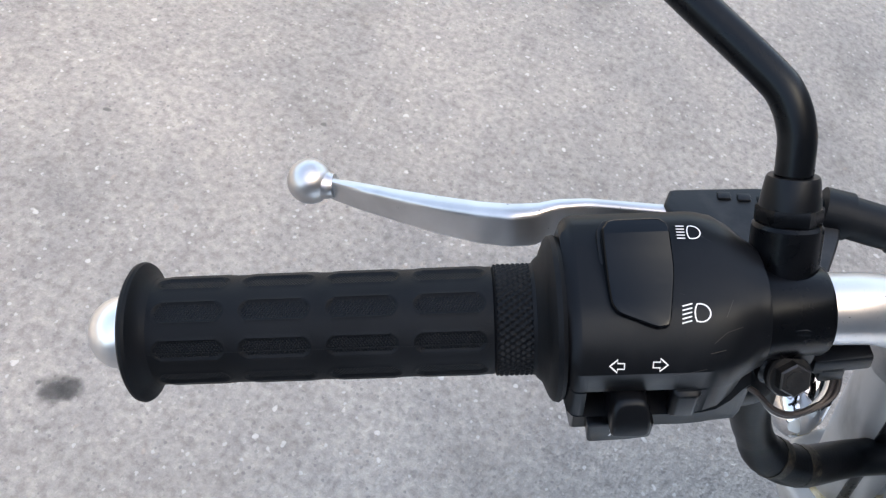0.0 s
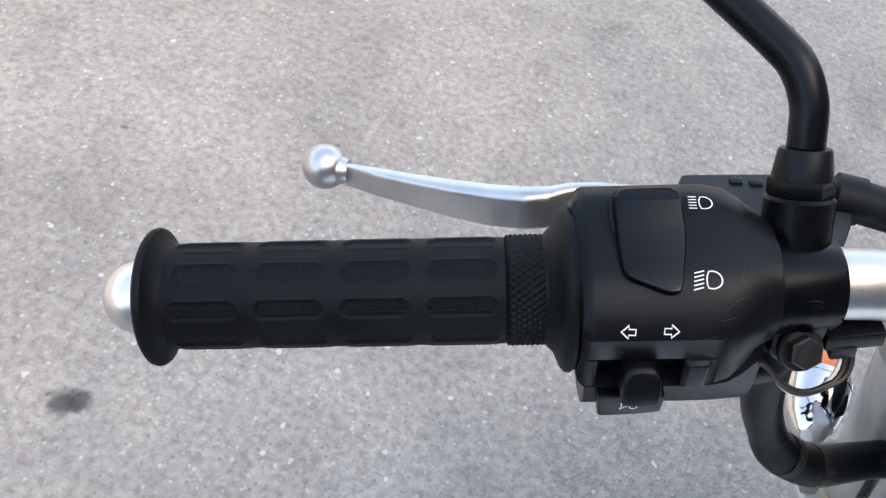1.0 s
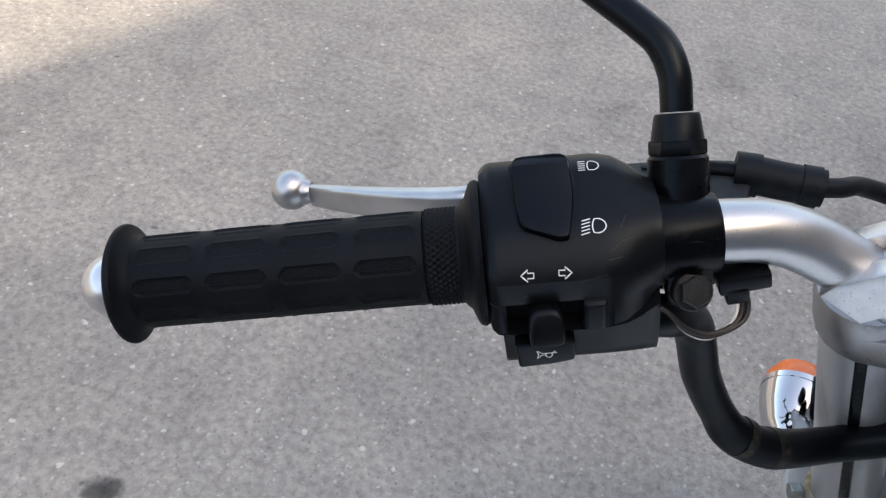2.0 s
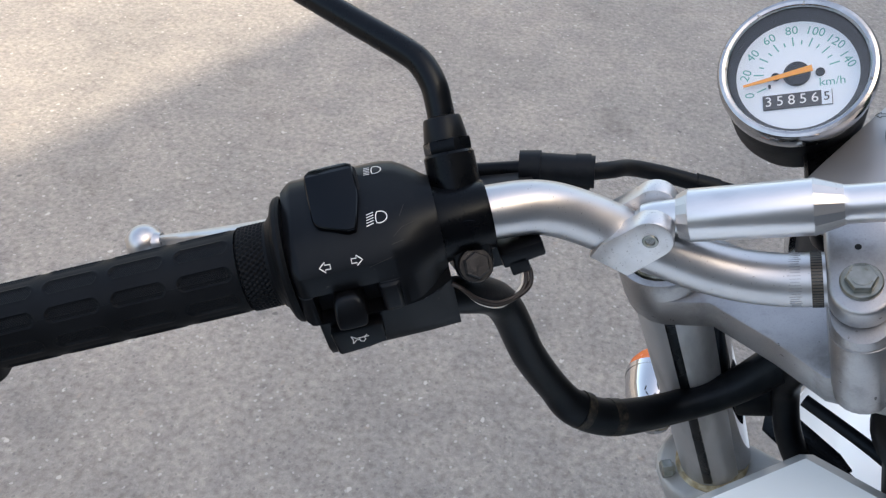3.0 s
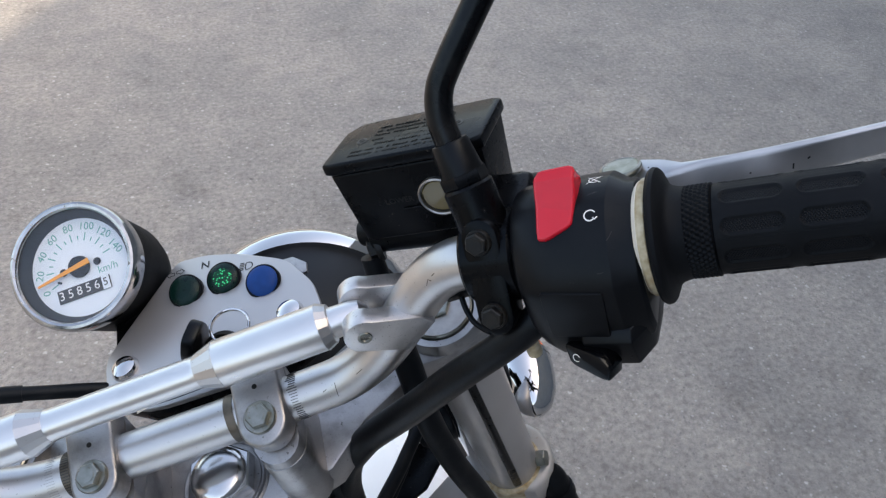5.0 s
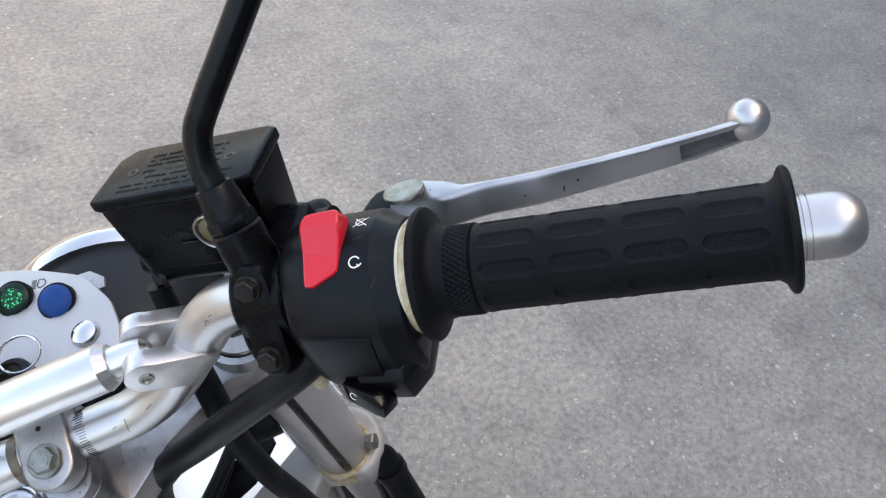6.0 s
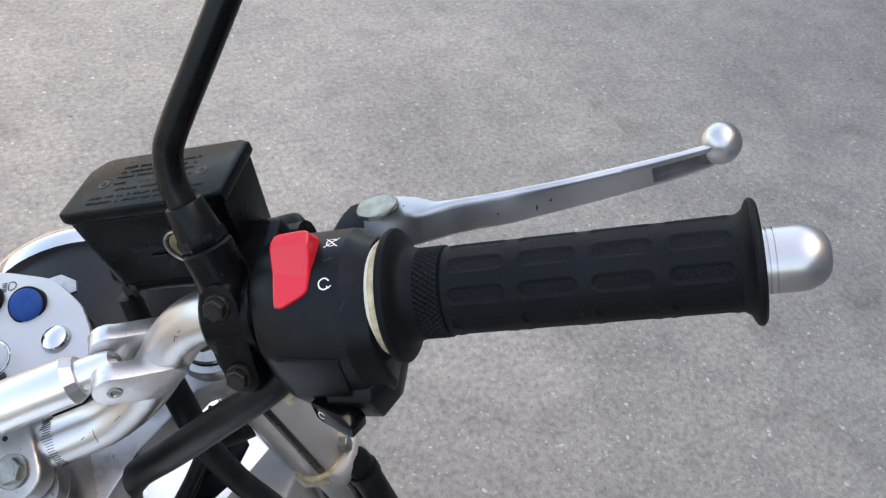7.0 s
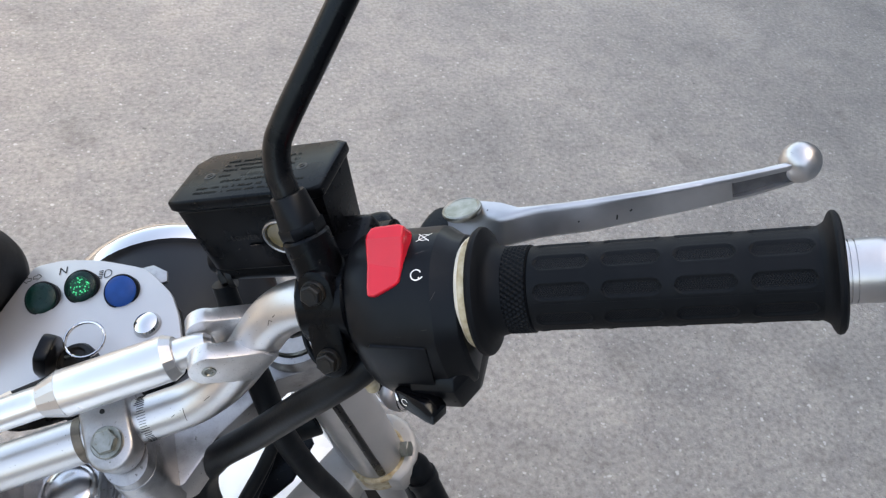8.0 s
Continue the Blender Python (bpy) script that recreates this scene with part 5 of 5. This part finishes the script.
for row, (y, n) in enumerate(((0.0135, 5), (0.0095, 4), (0.0055, 4), (0.0005, 3), (-0.0045, 4), (-0.0095, 6), (-0.0135, 6))):
    rnd = random.Random(row)
    x = -0.022 if n < 6 else -0.030
    bm = bmesh.new()
    while x < (0.018 if n < 6 else 0.028):
        w = 0.0009 + 0.0004 * rnd.random()
        if rnd.random() > 0.16 and not (n == 3 and abs(x) < 0.014):
            for dx in (0.0, w - 0.0003)[: 1 + (rnd.random() > 0.35)]:
                join(bm, box((0.00024, 0.0014, 0.0004), RM @ Matrix.Translation((x + dx, y, 0.00005)), 0))
            for dy in (-0.0006, 0.0, 0.0006):
                if rnd.random() > 0.45:
                    join(bm, box((w, 0.00025, 0.0004), RM @ Matrix.Translation((x + w / 2, y + dy, 0.00005)), 0))
        x += w + 0.0006
    tagged(part("raised_lettering", bm, CLAMP, brake), kind="stuff")
part("warning_text", written("WARNING", 0.0042, RM @ Matrix.Translation((0.0, 0.0005, 0.0)), 0.0004), CLAMP, brake)
WIN = facing(RM @ V((0.0110, -0.0170, -0.0262)), RM.to_3x3() @ V((0, -1, -0.075)), RM.to_3x3() @ V((0, 0, 1)))
part("sight_ring", lathe([(-0.003, 0.0), (-0.003, 0.0105), (0.0022, 0.0105), (0.0026, 0.0098), (0.0022, 0.0092), (0.0004, 0.0090), (0.0004, 0)], on_x(WIN), 32), ALU_CAST, brake, "metal rim of the fluid window")
part("sight_glass", lathe([(0.0004, 0.0), (0.0004, 0.0089), (0.0012, 0.0080), (0.0014, 0.0)], on_x(WIN), 32), SIGHT, brake, "brownish fluid window")
part("lower_mark", written("LOWER", 0.0045, WIN @ Matrix.Translation((-0.021, 0.001, 0.001)), 0.0004), RUSTY, brake)
part("lower_mark", box((0.009, 0.0008, 0.0008), WIN @ Matrix.Translation((-0.016, -0.004, 0.001)), 0), GLOSSY, brake)
part("cylinder", lathe([(-0.097, 0.0), (-0.097, 0.007), (-0.09, 0.0085), (-0.088, 0.0115), (-0.02, 0.0125), (0.01, 0.0135), (0.012, 0.0)], GR @ Matrix.Translation((0, 0.042, -0.012)), 28), CLAMP, brake, "black brake cylinder below the reservoir")
sw = part("brake_switch", box((0.013, 0.009, 0.007), facing((0.1630, -0.0010, 0.0372), (0.1, -0.3, 0.9), (0, 1, 0.2)), 0.0012), PLASTIC, brake, "small black brake light switch")
part("wire", tube([(0.1635, -0.0030, 0.0354), (0.1633, -0.006, 0.0329), (0.1635, -0.010, 0.0306), (0.1649, -0.016, 0.0284), (0.1682, -0.022, 0.0280), (0.1712, -0.028, 0.0305)], 0.0014, 10, 6), CABLE, sw)
part("bridge", box((0.026, 0.040, 0.026), GR @ Matrix.Translation((-0.006, 0.026, -0.001)), 0.006, 3), CLAMP, brake)
part("shoulder", prism(rounded([(-0.018, 0.01), (0.006, 0.01), (0.012, 0.05), (0.004, 0.06), (-0.018, 0.055)], 0.15, 2), -0.018, -0.001, GR, 0.005, 3), CLAMP, brake)
bolt_head("banjo_bolt", facing(GR @ V((-0.0865, 0.036, -0.017)), GR.to_3x3() @ V((-0.9, -0.4, 0.1)), (0, 0, 1)), 0.0060, 0.007, RUSTY, brake, 0.0082)
BP = GR @ Matrix.Translation((0, 0, -0.034))
part("lever_perch", prism(rounded([(0.0, 0.045), (0.014, 0.086), (0.034, 0.088), (0.046, 0.080), (0.030, 0.060), (0.012, 0.04)], 0.15, 2), -0.012, 0.003, BP, 0.003, 3), CLAMP, brake)
back_r = [(0.030, 0.0760), (0.045, 0.0765), (0.0584, 0.0735), (0.068, 0.0690), (0.0777, 0.0690), (0.0917, 0.0700), (0.1054, 0.0716), (0.1317, 0.0752), (0.158, 0.0800), (0.1844, 0.0850), (0.196, 0.0880), (0.202, 0.0895)]
crease_r = [(0.030, 0.0700), (0.045, 0.0690), (0.0598, 0.0622), (0.068, 0.0640), (0.078, 0.0662), (0.092, 0.0675), (0.1056, 0.0690), (0.1318, 0.0722), (0.1579, 0.0765), (0.171, 0.0786), (0.196, 0.0842), (0.202, 0.0862)]
front_r = [(0.030, 0.0560), (0.0569, 0.0530), (0.0753, 0.0573), (0.0894, 0.0592), (0.1033, 0.0608), (0.1297, 0.0668), (0.1563, 0.0730), (0.1702, 0.0765), (0.1790, 0.0785), (0.196, 0.0844), (0.202, 0.0872)]
blever = lever("brake_lever", GR, back_r, crease_r, front_r, lambda x: -0.020 - 0.045 * max(0.0, x - 0.08), (0.2026, 0.0926, -0.0302), 0.0100, "polished aluminium brake lever with ball end and a hollow under the tip", 0.1712)
for x, y, line in ((0.1235, 0.0660, [(-0.0006, -0.0004), (0.0006, 0.0004)]), (0.1165, 0.0620, [(-0.0002, -0.0012), (0.0003, 0.0012)]), (0.098, 0.0610, [(-0.0004, 0.0), (0.0004, 0.0003)])):
    sign("nick", [line], 0.0007, (x, y, -0.026), (0, -0.7, 0.7), (0, 0.7, 0.7), blever, blever, GREY_BOLT, GR)
part("pivot_bolt", lathe([(0.0, 0), (0.0, 0.0100), (0.0018, 0.0106), (0.0026, 0.0102), (0.0030, 0.0092), (0.0026, 0.0086), (0.0026, 0)], on_x(GR @ Matrix.Translation((0.0390, 0.0680, -0.0190)) @ Matrix.Rotation(radians(-14), 4, "X")), 28), ZINC, blever, "shiny zinc lever pivot bolt")
mirror(1, GR, (-0.0065, 0.000, 0.014), (-0.0175, 0.0275, 0.0690), (0.259, 0.044, 0.203), 0.90, 0.0435, "round mirror on a bent satin black stem, throttle side")


# ---- speedometer ----
SP = facing((-0.0660, 0.1530, 0.0188), (0.003, -0.615, 0.789), (0.0, 0.789, 0.615)) @ Matrix.Scale(0.96, 4)
speedo = part("speedometer", lathe([(-0.078, 0.0), (-0.078, 0.018), (-0.075, 0.030), (-0.068, 0.0370), (-0.056, 0.0400), (-0.022, 0.0414), (-0.006, 0.0416), (-0.0075, 0.039), (-0.0090, 0.036), (-0.0090, 0)], on_x(SP), 48), RUBBER, bike, "round speedometer with white dial in a black cup with chrome rim")
part("bezel", lathe([(-0.010, 0.0410), (-0.0105, 0.0430), (-0.004, 0.0437), (0.0028, 0.0435), (0.0050, 0.0422), (0.0056, 0.0405), (0.0050, 0.0388), (0.0034, 0.0379), (-0.0035, 0.0376)], on_x(SP), 64), RIM, speedo, "chromed bezel with worn spots")
part("inner_wall", lathe([(0.0036, 0.0382), (0.0026, 0.0376), (-0.0050, 0.0338), (-0.0065, 0.0332)], on_x(SP), 48), DARKPRINT, speedo)
part("dial", lathe([(-0.0068, 0.0), (-0.0068, 0.0336), (-0.0062, 0.0336), (-0.0062, 0)], on_x(SP), 48), DIAL, speedo, "white dial with teal figures")
DZ = -0.0057


def polar(deg, r):
    return (r * math.cos(radians(deg)), r * math.sin(radians(deg)))


for k in range(15):
    v = k * 10
    a = 201 - 27.0 * v / 20
    r0, r1 = (0.0180, 0.0236) if v % 20 == 0 else (0.0186, 0.0214)
    part("tick", strokes([[polar(a, r0), polar(a, r1)]], 0.00075, SP, DZ), TEAL, speedo)
    if v % 20 == 0:
        x, y = polar(a, 0.0277)
        part("figure", written(str(v), 0.0073, SP @ Matrix.Translation((x, y, 0)) @ Matrix.Rotation(radians((a - 90) * 0.78), 4, "Z"), DZ), TEAL, speedo)
part("unit_mark", written("km/h", 0.0070, SP @ Matrix.Translation((0.0185, -0.0066, 0)), DZ), TEAL, speedo)
for x in (-0.0115, 0.0125):
    part("dial_screw", lathe([(0, 0), (0, 0.0026), (0.0008, 0.0024), (0.0008, 0)], on_x(SP @ Matrix.Translation((x, -0.0003, DZ))), 18), DARKPRINT, speedo)
part("odometer", box((0.0372, 0.0090, 0.0012), SP @ Matrix.Translation((-0.0005, -0.0160, DZ)), 0.0003, 1), ODO, speedo, "odometer window with white digits")
for k, ch in enumerate("35856"):
    part("digit", written(ch, 0.0084, SP @ Matrix.Translation((-0.0160 + 0.0062 * k, -0.0160, 0)), DZ + 0.0012), PRINT, speedo)
part("tenths_drum", box((0.0056, 0.0090, 0.0014), SP @ Matrix.Translation((0.0150, -0.0160, DZ + 0.0001)), 0.0003, 1), DIAL, speedo)
part("digit", written("5", 0.0074, SP @ Matrix.Translation((0.0150, -0.0160, 0)), DZ + 0.0014), DARKPRINT, speedo)
na = 190
tip, tail = polar(na, 0.0298), polar(na + 180, 0.0085)
side = V(polar(na + 90, 1))
nd = [tuple(V(tail) + side * 0.0019), tuple(V(tip) + side * 0.0007), tuple(V(tip) - side * 0.0007), tuple(V(tail) - side * 0.0019)]
part("needle_hub", lathe([(DZ, 0), (DZ, 0.0075), (DZ + 0.0022, 0.0070), (DZ + 0.0026, 0.006), (DZ + 0.0026, 0)], on_x(SP), 28), DARKPRINT, speedo)
part("needle", prism(nd, DZ + 0.0028, DZ + 0.0036, SP, 0.0001, 1), ORANGE, speedo, "orange needle resting at zero")
part("stop_pin", lathe([(DZ, 0), (DZ, 0.0008), (DZ + 0.003, 0.0008), (DZ + 0.003, 0)], on_x(SP @ Matrix.Translation((-0.0150, -0.0065, 0))), 10), DARKPRINT, speedo)
glass = part("glass", lathe([(0.0018, 0.0), (0.0018, 0.0376), (0.0026, 0.0376), (0.0026, 0)], on_x(SP), 48), GLASS, speedo)
glass.visible_shadow = False
part("stay", box((0.03, 0.045, 0.010), facing((-0.050, 0.134, -0.036), (0.2, -0.2, 0.9), (0, 1, 0.2)), 0.003), CLAMP, speedo)

# ---- indicator panel ----
PN = Matrix.Translation((0.003, 0.118, -0.0275)) @ Matrix.Rotation(radians(6), 4, "X")
pan = [(-0.069, -0.040), (-0.071, -0.008), (-0.062, 0.005), (-0.030, 0.046), (-0.021, 0.057), (0.0, 0.054), (0.024, 0.044), (0.055, 0.024), (0.070, -0.003), (0.073, -0.022), (0.073, -0.042), (0.04, -0.060), (-0.04, -0.058)]
panel = part("indicator_panel", prism(rounded(pan, 0.14, 2), -0.004, 0.0, PN, 0.0012, 2), ALU_PLATE, bike, "silver indicator panel with three lamps and chrome bolts")
part("panel_skirt", prism([(x * 0.97, y * 0.97) for x, y in rounded(pan, 0.14, 2)], -0.020, -0.0041, PN, 0.002), CLAMP, panel)


part("panel_tab", prism([(0.046, 0.030), (0.058, 0.029), (0.0665, 0.020), (0.066, 0.012), (0.055, 0.012)], -0.0075, -0.0050, PN, 0.0006), ALU_CAST, panel, "bent metal tab under the panel")


def lamp(x, y, lens, label):
    m = PN @ Matrix.Translation((x, y, 0.0012)) @ Matrix.Rotation(radians(24), 4, "X")
    ob = part("indicator_lamp", lathe([(-0.007, 0.0), (-0.007, 0.0112), (0.0018, 0.0116), (0.0028, 0.0110), (0.0028, 0.0100), (0.0, 0.0100)], on_x(m), 32), RUBBER, panel, label)
    return part("lens", lathe([(0.001, 0.0), (0.001, 0.0103), (0.0034, 0.0101), (0.0048, 0.0082), (0.0056, 0.0045), (0.0058, 0)], on_x(m), 28), lens, ob)


lamp(-0.0143, 0.0252, GREEN_OFF, "dark green turn signal lamp, unlit")
core = lamp(0.0123, 0.0241, GREEN_OFF, "green neutral lamp, lit in its middle")
CORE = PN @ Matrix.Translation((0.0127, 0.0238, 0.0012)) @ Matrix.Rotation(radians(24), 4, "X")
part("lit_core", lathe([(0.0050, 0.0), (0.0050, 0.0064), (0.0056, 0.0060), (0.0062, 0.0035), (0.0064, 0)], on_x(CORE), 24), GREEN, core.parent, "bright green lit middle")
lamp(0.0386, 0.0097, BLUE, "matt blue high beam lamp")
for x, y in ((0.0528, -0.0217), (-0.0567, -0.0198)):
    part("dome_bolt", lathe([(-0.001, 0), (-0.001, 0.0092), (0.0008, 0.0090), (0.0035, 0.0075), (0.0050, 0.0045), (0.0056, 0)], on_x(PN @ Matrix.Translation((x, y, 0))), 28), CHROME, panel, "chrome domed bolt")
for way, dx in ((1, -0.0035), (-1, 0.0035)):
    part("arrow_sign", strokes(arrow_icon(0.006, way), 0.0006, PN @ Matrix.Translation((-0.0225 + dx, 0.0462, 0)) @ Matrix.Rotation(-0.15, 4, "Z"), 0.0003), DARKPRINT, panel)
part("neutral_sign", written("N", 0.0085, PN @ Matrix.Translation((-0.0010, 0.0440, 0)) @ Matrix.Rotation(-0.15, 4, "Z"), 0.0003), DARKPRINT, panel)
part("high_beam_sign", strokes(beam_icon(0.0072, 0.0), 0.0006, PN @ Matrix.Translation((0.0275, 0.0300, 0)) @ Matrix.Rotation(-0.2, 4, "Z"), 0.0003), DARKPRINT, panel)
part("lock_bezel", lathe([(-0.002, 0.0), (-0.002, 0.0125), (0.007, 0.0120), (0.009, 0.0105), (0.009, 0.008), (0.0075, 0.007), (0.0075, 0)], on_x(PN @ Matrix.Translation((0.0095, -0.0350, 0))), 32), RUSTY, panel, "dark metal ignition lock")

# ignition key in the lock, with a ring through it
key = tagged(new("ignition_key"), "black headed ignition key with a steel split ring, in the lock", "key")
key.matrix_world = PLAN
part("key_head", prism(rounded([(-0.0110, -0.0170), (-0.0130, 0.0010), (-0.0080, 0.0160), (0.0080, 0.0160), (0.0130, 0.0010), (0.0110, -0.0170)], 0.18, 2), -0.0042, 0.0042, facing(PN @ V((-0.0047, -0.0287, 0.0120)), (-0.80, 0.35, 0.45), (0.2, -0.3, 1)), 0.0018), PLASTIC, key)
part("key_blade", box((0.004, 0.0015, 0.012), PN @ Matrix.Translation((0.006, -0.032, 0.004)), 0.0003, 1), ZINC, key)
rm = facing(PN @ V((0.0185, -0.0266, 0.0125)), (0.15, -0.25, 1.0), (0, 1, 0.2))
ring_pts = [rm @ V((0.0118 * math.cos(a), 0.0118 * math.sin(a), 0.0006 * math.sin(a / 2))) for a in np.linspace(0, 4 * math.pi, 60)]
part("split_ring", tube(ring_pts, 0.0009, 8, 1), CHROME, key, "steel split ring")

# ---- headlight behind the panel ----
HL = axes((0.015, 0.210, -0.184), (0.0, 0.98, -0.12))
headlight = part("headlight", lathe([(-0.085, 0.0), (-0.08, 0.03), (-0.06, 0.058), (-0.035, 0.076), (0.0, 0.0865), (0.03, 0.089), (0.03, 0)], HL, 56), BOWL, bike, "dark grey headlight shell with chrome front rim")
part("rim", lathe([(0.028, 0.085), (0.028, 0.0935), (0.036, 0.0965), (0.046, 0.0955), (0.052, 0.091), (0.050, 0.086)], HL, 56), CHROME, headlight)
lens = part("lens", lathe([(0.046, 0.0), (0.046, 0.088), (0.049, 0.088), (0.056, 0.05), (0.058, 0)], HL, 48), GLASS, headlight)

# ---- turn signals ----
for sx, c in ((-1, V((-0.179, 0.148, -0.240))), (1, V((0.180, 0.141, -0.219)))):
    TS = axes(c, (0.0, 0.95, 0.10), (0, 0, 1)) @ Matrix.Scale(0.9, 4)
    sig = part("turn_signal", lathe([(-0.042, 0.0000), (-0.041, 0.0061), (-0.036, 0.0129), (-0.024, 0.0201), (-0.008, 0.0247), (0.006, 0.0262), (0.010, 0.0262), (0.010, 0)], TS, 36), CHROME, bike, "chrome bullet turn signal with an orange lens")
    part("lens_seat", lathe([(0.010, 0.0000), (0.010, 0.0268), (0.015, 0.0266), (0.015, 0)], TS, 36), CHROME, sig)
    part("lens", lathe([(0.015, 0.0000), (0.015, 0.0255), (0.024, 0.0236), (0.032, 0.0182), (0.036, 0.0091), (0.037, 0)], TS, 36), AMBER, sig, "orange lens")
    part("stalk", tube([c + V((-sx * 0.028, 0.0, 0.0)), c + V((-sx * 0.06, -0.01, 0.0))], 0.009, 14, 4), CABLE, sig)

# ---- hoses and cables ----
boot = part("fork_boot", tube([(0.170, 0.094, -0.284), (0.1715, 0.092, -0.294), (0.1735, 0.086, -0.315), (0.177, 0.074, -0.350), (0.182, 0.060, -0.420)], [0.0085, 0.0120, 0.0128, 0.0125, 0.012], 18, 8), CABLE, bike, "black rubber hose beside the fork")
part("boot_ring", tube([(0.1725, 0.089, -0.304), (0.1733, 0.0868, -0.312)], 0.0142, 18, 2), CABLE, boot)
part("loom", tube([(0.158, 0.098, -0.300), (0.163, 0.090, -0.330), (0.160, 0.075, -0.380), (0.150, 0.06, -0.45)], 0.0090, 14, 8), HOSE, boot)
harness = part("wiring_harness", tube([GL @ V((-0.046, -0.006, -0.034)), (-0.2136, -0.0268, 0.0215), (-0.2085, -0.0022, -0.0072), (-0.208, 0.008, -0.0540), (-0.2030, 0.0160, -0.0900), (-0.1955, 0.0185, -0.1100), (-0.1780, 0.0275, -0.1290), (-0.1500, 0.0540, -0.1510), (-0.1120, 0.070, -0.1490), (-0.075, 0.08, -0.130), (-0.04, 0.085, -0.12), (-0.02, 0.10, -0.16)], [0.0085, 0.0090, 0.0092, 0.0094, 0.0092, 0.0108, 0.0111, 0.0102, 0.0106, 0.013, 0.014, 0.013], 20, 10), HOSE, bike, "thick black vinyl sleeve round the switch wires, kinked")
for a, b in (((-0.1935, 0.0194, -0.1125), (-0.1900, 0.0210, -0.1165)), ((-0.1800, 0.0262, -0.1272), (-0.1755, 0.0297, -0.1312))):
    part("worn_band", tube([a, b], 0.0114, 18, 2), TAPE, harness, "rubbed brownish band at the bend")
part("throttle_cable_sleeve", tube([(0.204, -0.032, 0.046), (0.186, -0.0365, 0.034), (0.150, -0.0265, 0.0080), (0.117, -0.012, -0.023), (0.090, 0.004, -0.052), (0.077, 0.013, -0.070), (0.063, 0.020, -0.090), (0.053, 0.022, -0.115), (0.048, 0.020, -0.145)], [0.0070, 0.0073, 0.0079, 0.0080, 0.0082, 0.0084, 0.0088, 0.0090, 0.009], 20, 10), HOSE, bike, "thick black sleeve from the throttle side switches")
part("brake_hose", tube([(0.124, 0.053, 0.028), (0.122, 0.042, 0.0), (0.120, 0.027, -0.035), (0.118, 0.018, -0.075), (0.121, 0.013, -0.115), (0.126, 0.012, -0.150), (0.130, 0.015, -0.190), (0.141, 0.04, -0.30), (0.150, 0.10, -0.50)], [0.006, 0.007, 0.0078, 0.0078, 0.0076, 0.0076, 0.0075, 0.007, 0.007], 18, 10), CABLE, bike, "black front brake hose")
part("throttle_cable", tube([(0.118, 0.105, -0.150), (0.107, 0.098, -0.161), (0.078, 0.060, -0.166), (0.050, 0.024, -0.172), (0.035, 0.005, -0.22)], 0.0048, 12, 8), CABLE, bike, "black throttle cable")
part("speedometer_cable", tube([(0.098, 0.110, -0.170), (0.078, 0.075, -0.185), (0.058, 0.052, -0.195), (0.04, 0.04, -0.23)], 0.0032, 12, 8), CABLE, bike, "thin black cable")
part("taped_loom", tube([(0.047, 0.024, -0.075), (0.049, 0.022, -0.12), (0.045, 0.016, -0.17), (0.032, 0.0, -0.22), (0.015, -0.01, -0.3)], [0.009, 0.0095, 0.010, 0.012, 0.014], 16, 8), HOSE, bike, "black taped wire loom beside the steering head")
part("taped_loom", tube([(-0.072, 0.060, -0.12), (-0.082, 0.090, -0.170), (-0.082, 0.076, -0.205), (-0.066, 0.060, -0.235), (-0.03, 0.05, -0.27)], [0.008, 0.0085, 0.0085, 0.009, 0.010], 16, 8), HOSE, bike, "black taped wire loom beside the steering head")
part("strap", tube([(-0.072, 0.075, -0.165), (-0.040, 0.050, -0.175), (-0.02, 0.03, -0.18)], [0.004, 0.004, 0.004], 10, 6, flat=0.5), HOSE, bike, "black cable strap")
part("strap", tube([(-0.078, 0.078, -0.215), (-0.045, 0.045, -0.222), (-0.02, 0.02, -0.225)], [0.009, 0.010, 0.010], 10, 6, flat=0.5), HOSE, bike, "black cable strap")
for sx in (-1, 1):
    part("stay_plate", prism([(sx * x, y) for x, y in ((0.046, 0.078), (0.052, 0.090), (0.080, 0.124), (0.098, 0.129), (0.101, 0.110), (0.079, 0.083), (0.057, 0.073))], -0.004, 0.0, Matrix.Translation((0, 0, -0.235)), 0.001), CLAMP, bike, "flat black headlight stay")
    part("signal_mount", lathe([(0.090, 0.0), (0.090, 0.014), (0.094, 0.0165), (0.128, 0.0165), (0.132, 0.0)], axes((0, 0.104, -0.190), (sx, 0, 0)), 24), CABLE, bike, "black rubber turn signal mount")
part("wiring_clump", tube([(-0.045, 0.050, -0.010), (-0.015, 0.055, -0.014), (0.02, 0.052, -0.010), (0.05, 0.045, -0.012)], [0.006, 0.008, 0.009, 0.006], 14, 8), HOSE, bike, "loose black wires under the crossbar")
part("wire_label", prism([(-0.009, -0.008), (0.013, -0.006), (0.012, 0.008), (-0.008, 0.007)], 0, 0.0004, facing((-0.018, 0.040, 0.001), (0.1, -0.6, 0.8)), 0), PAPER, bike)
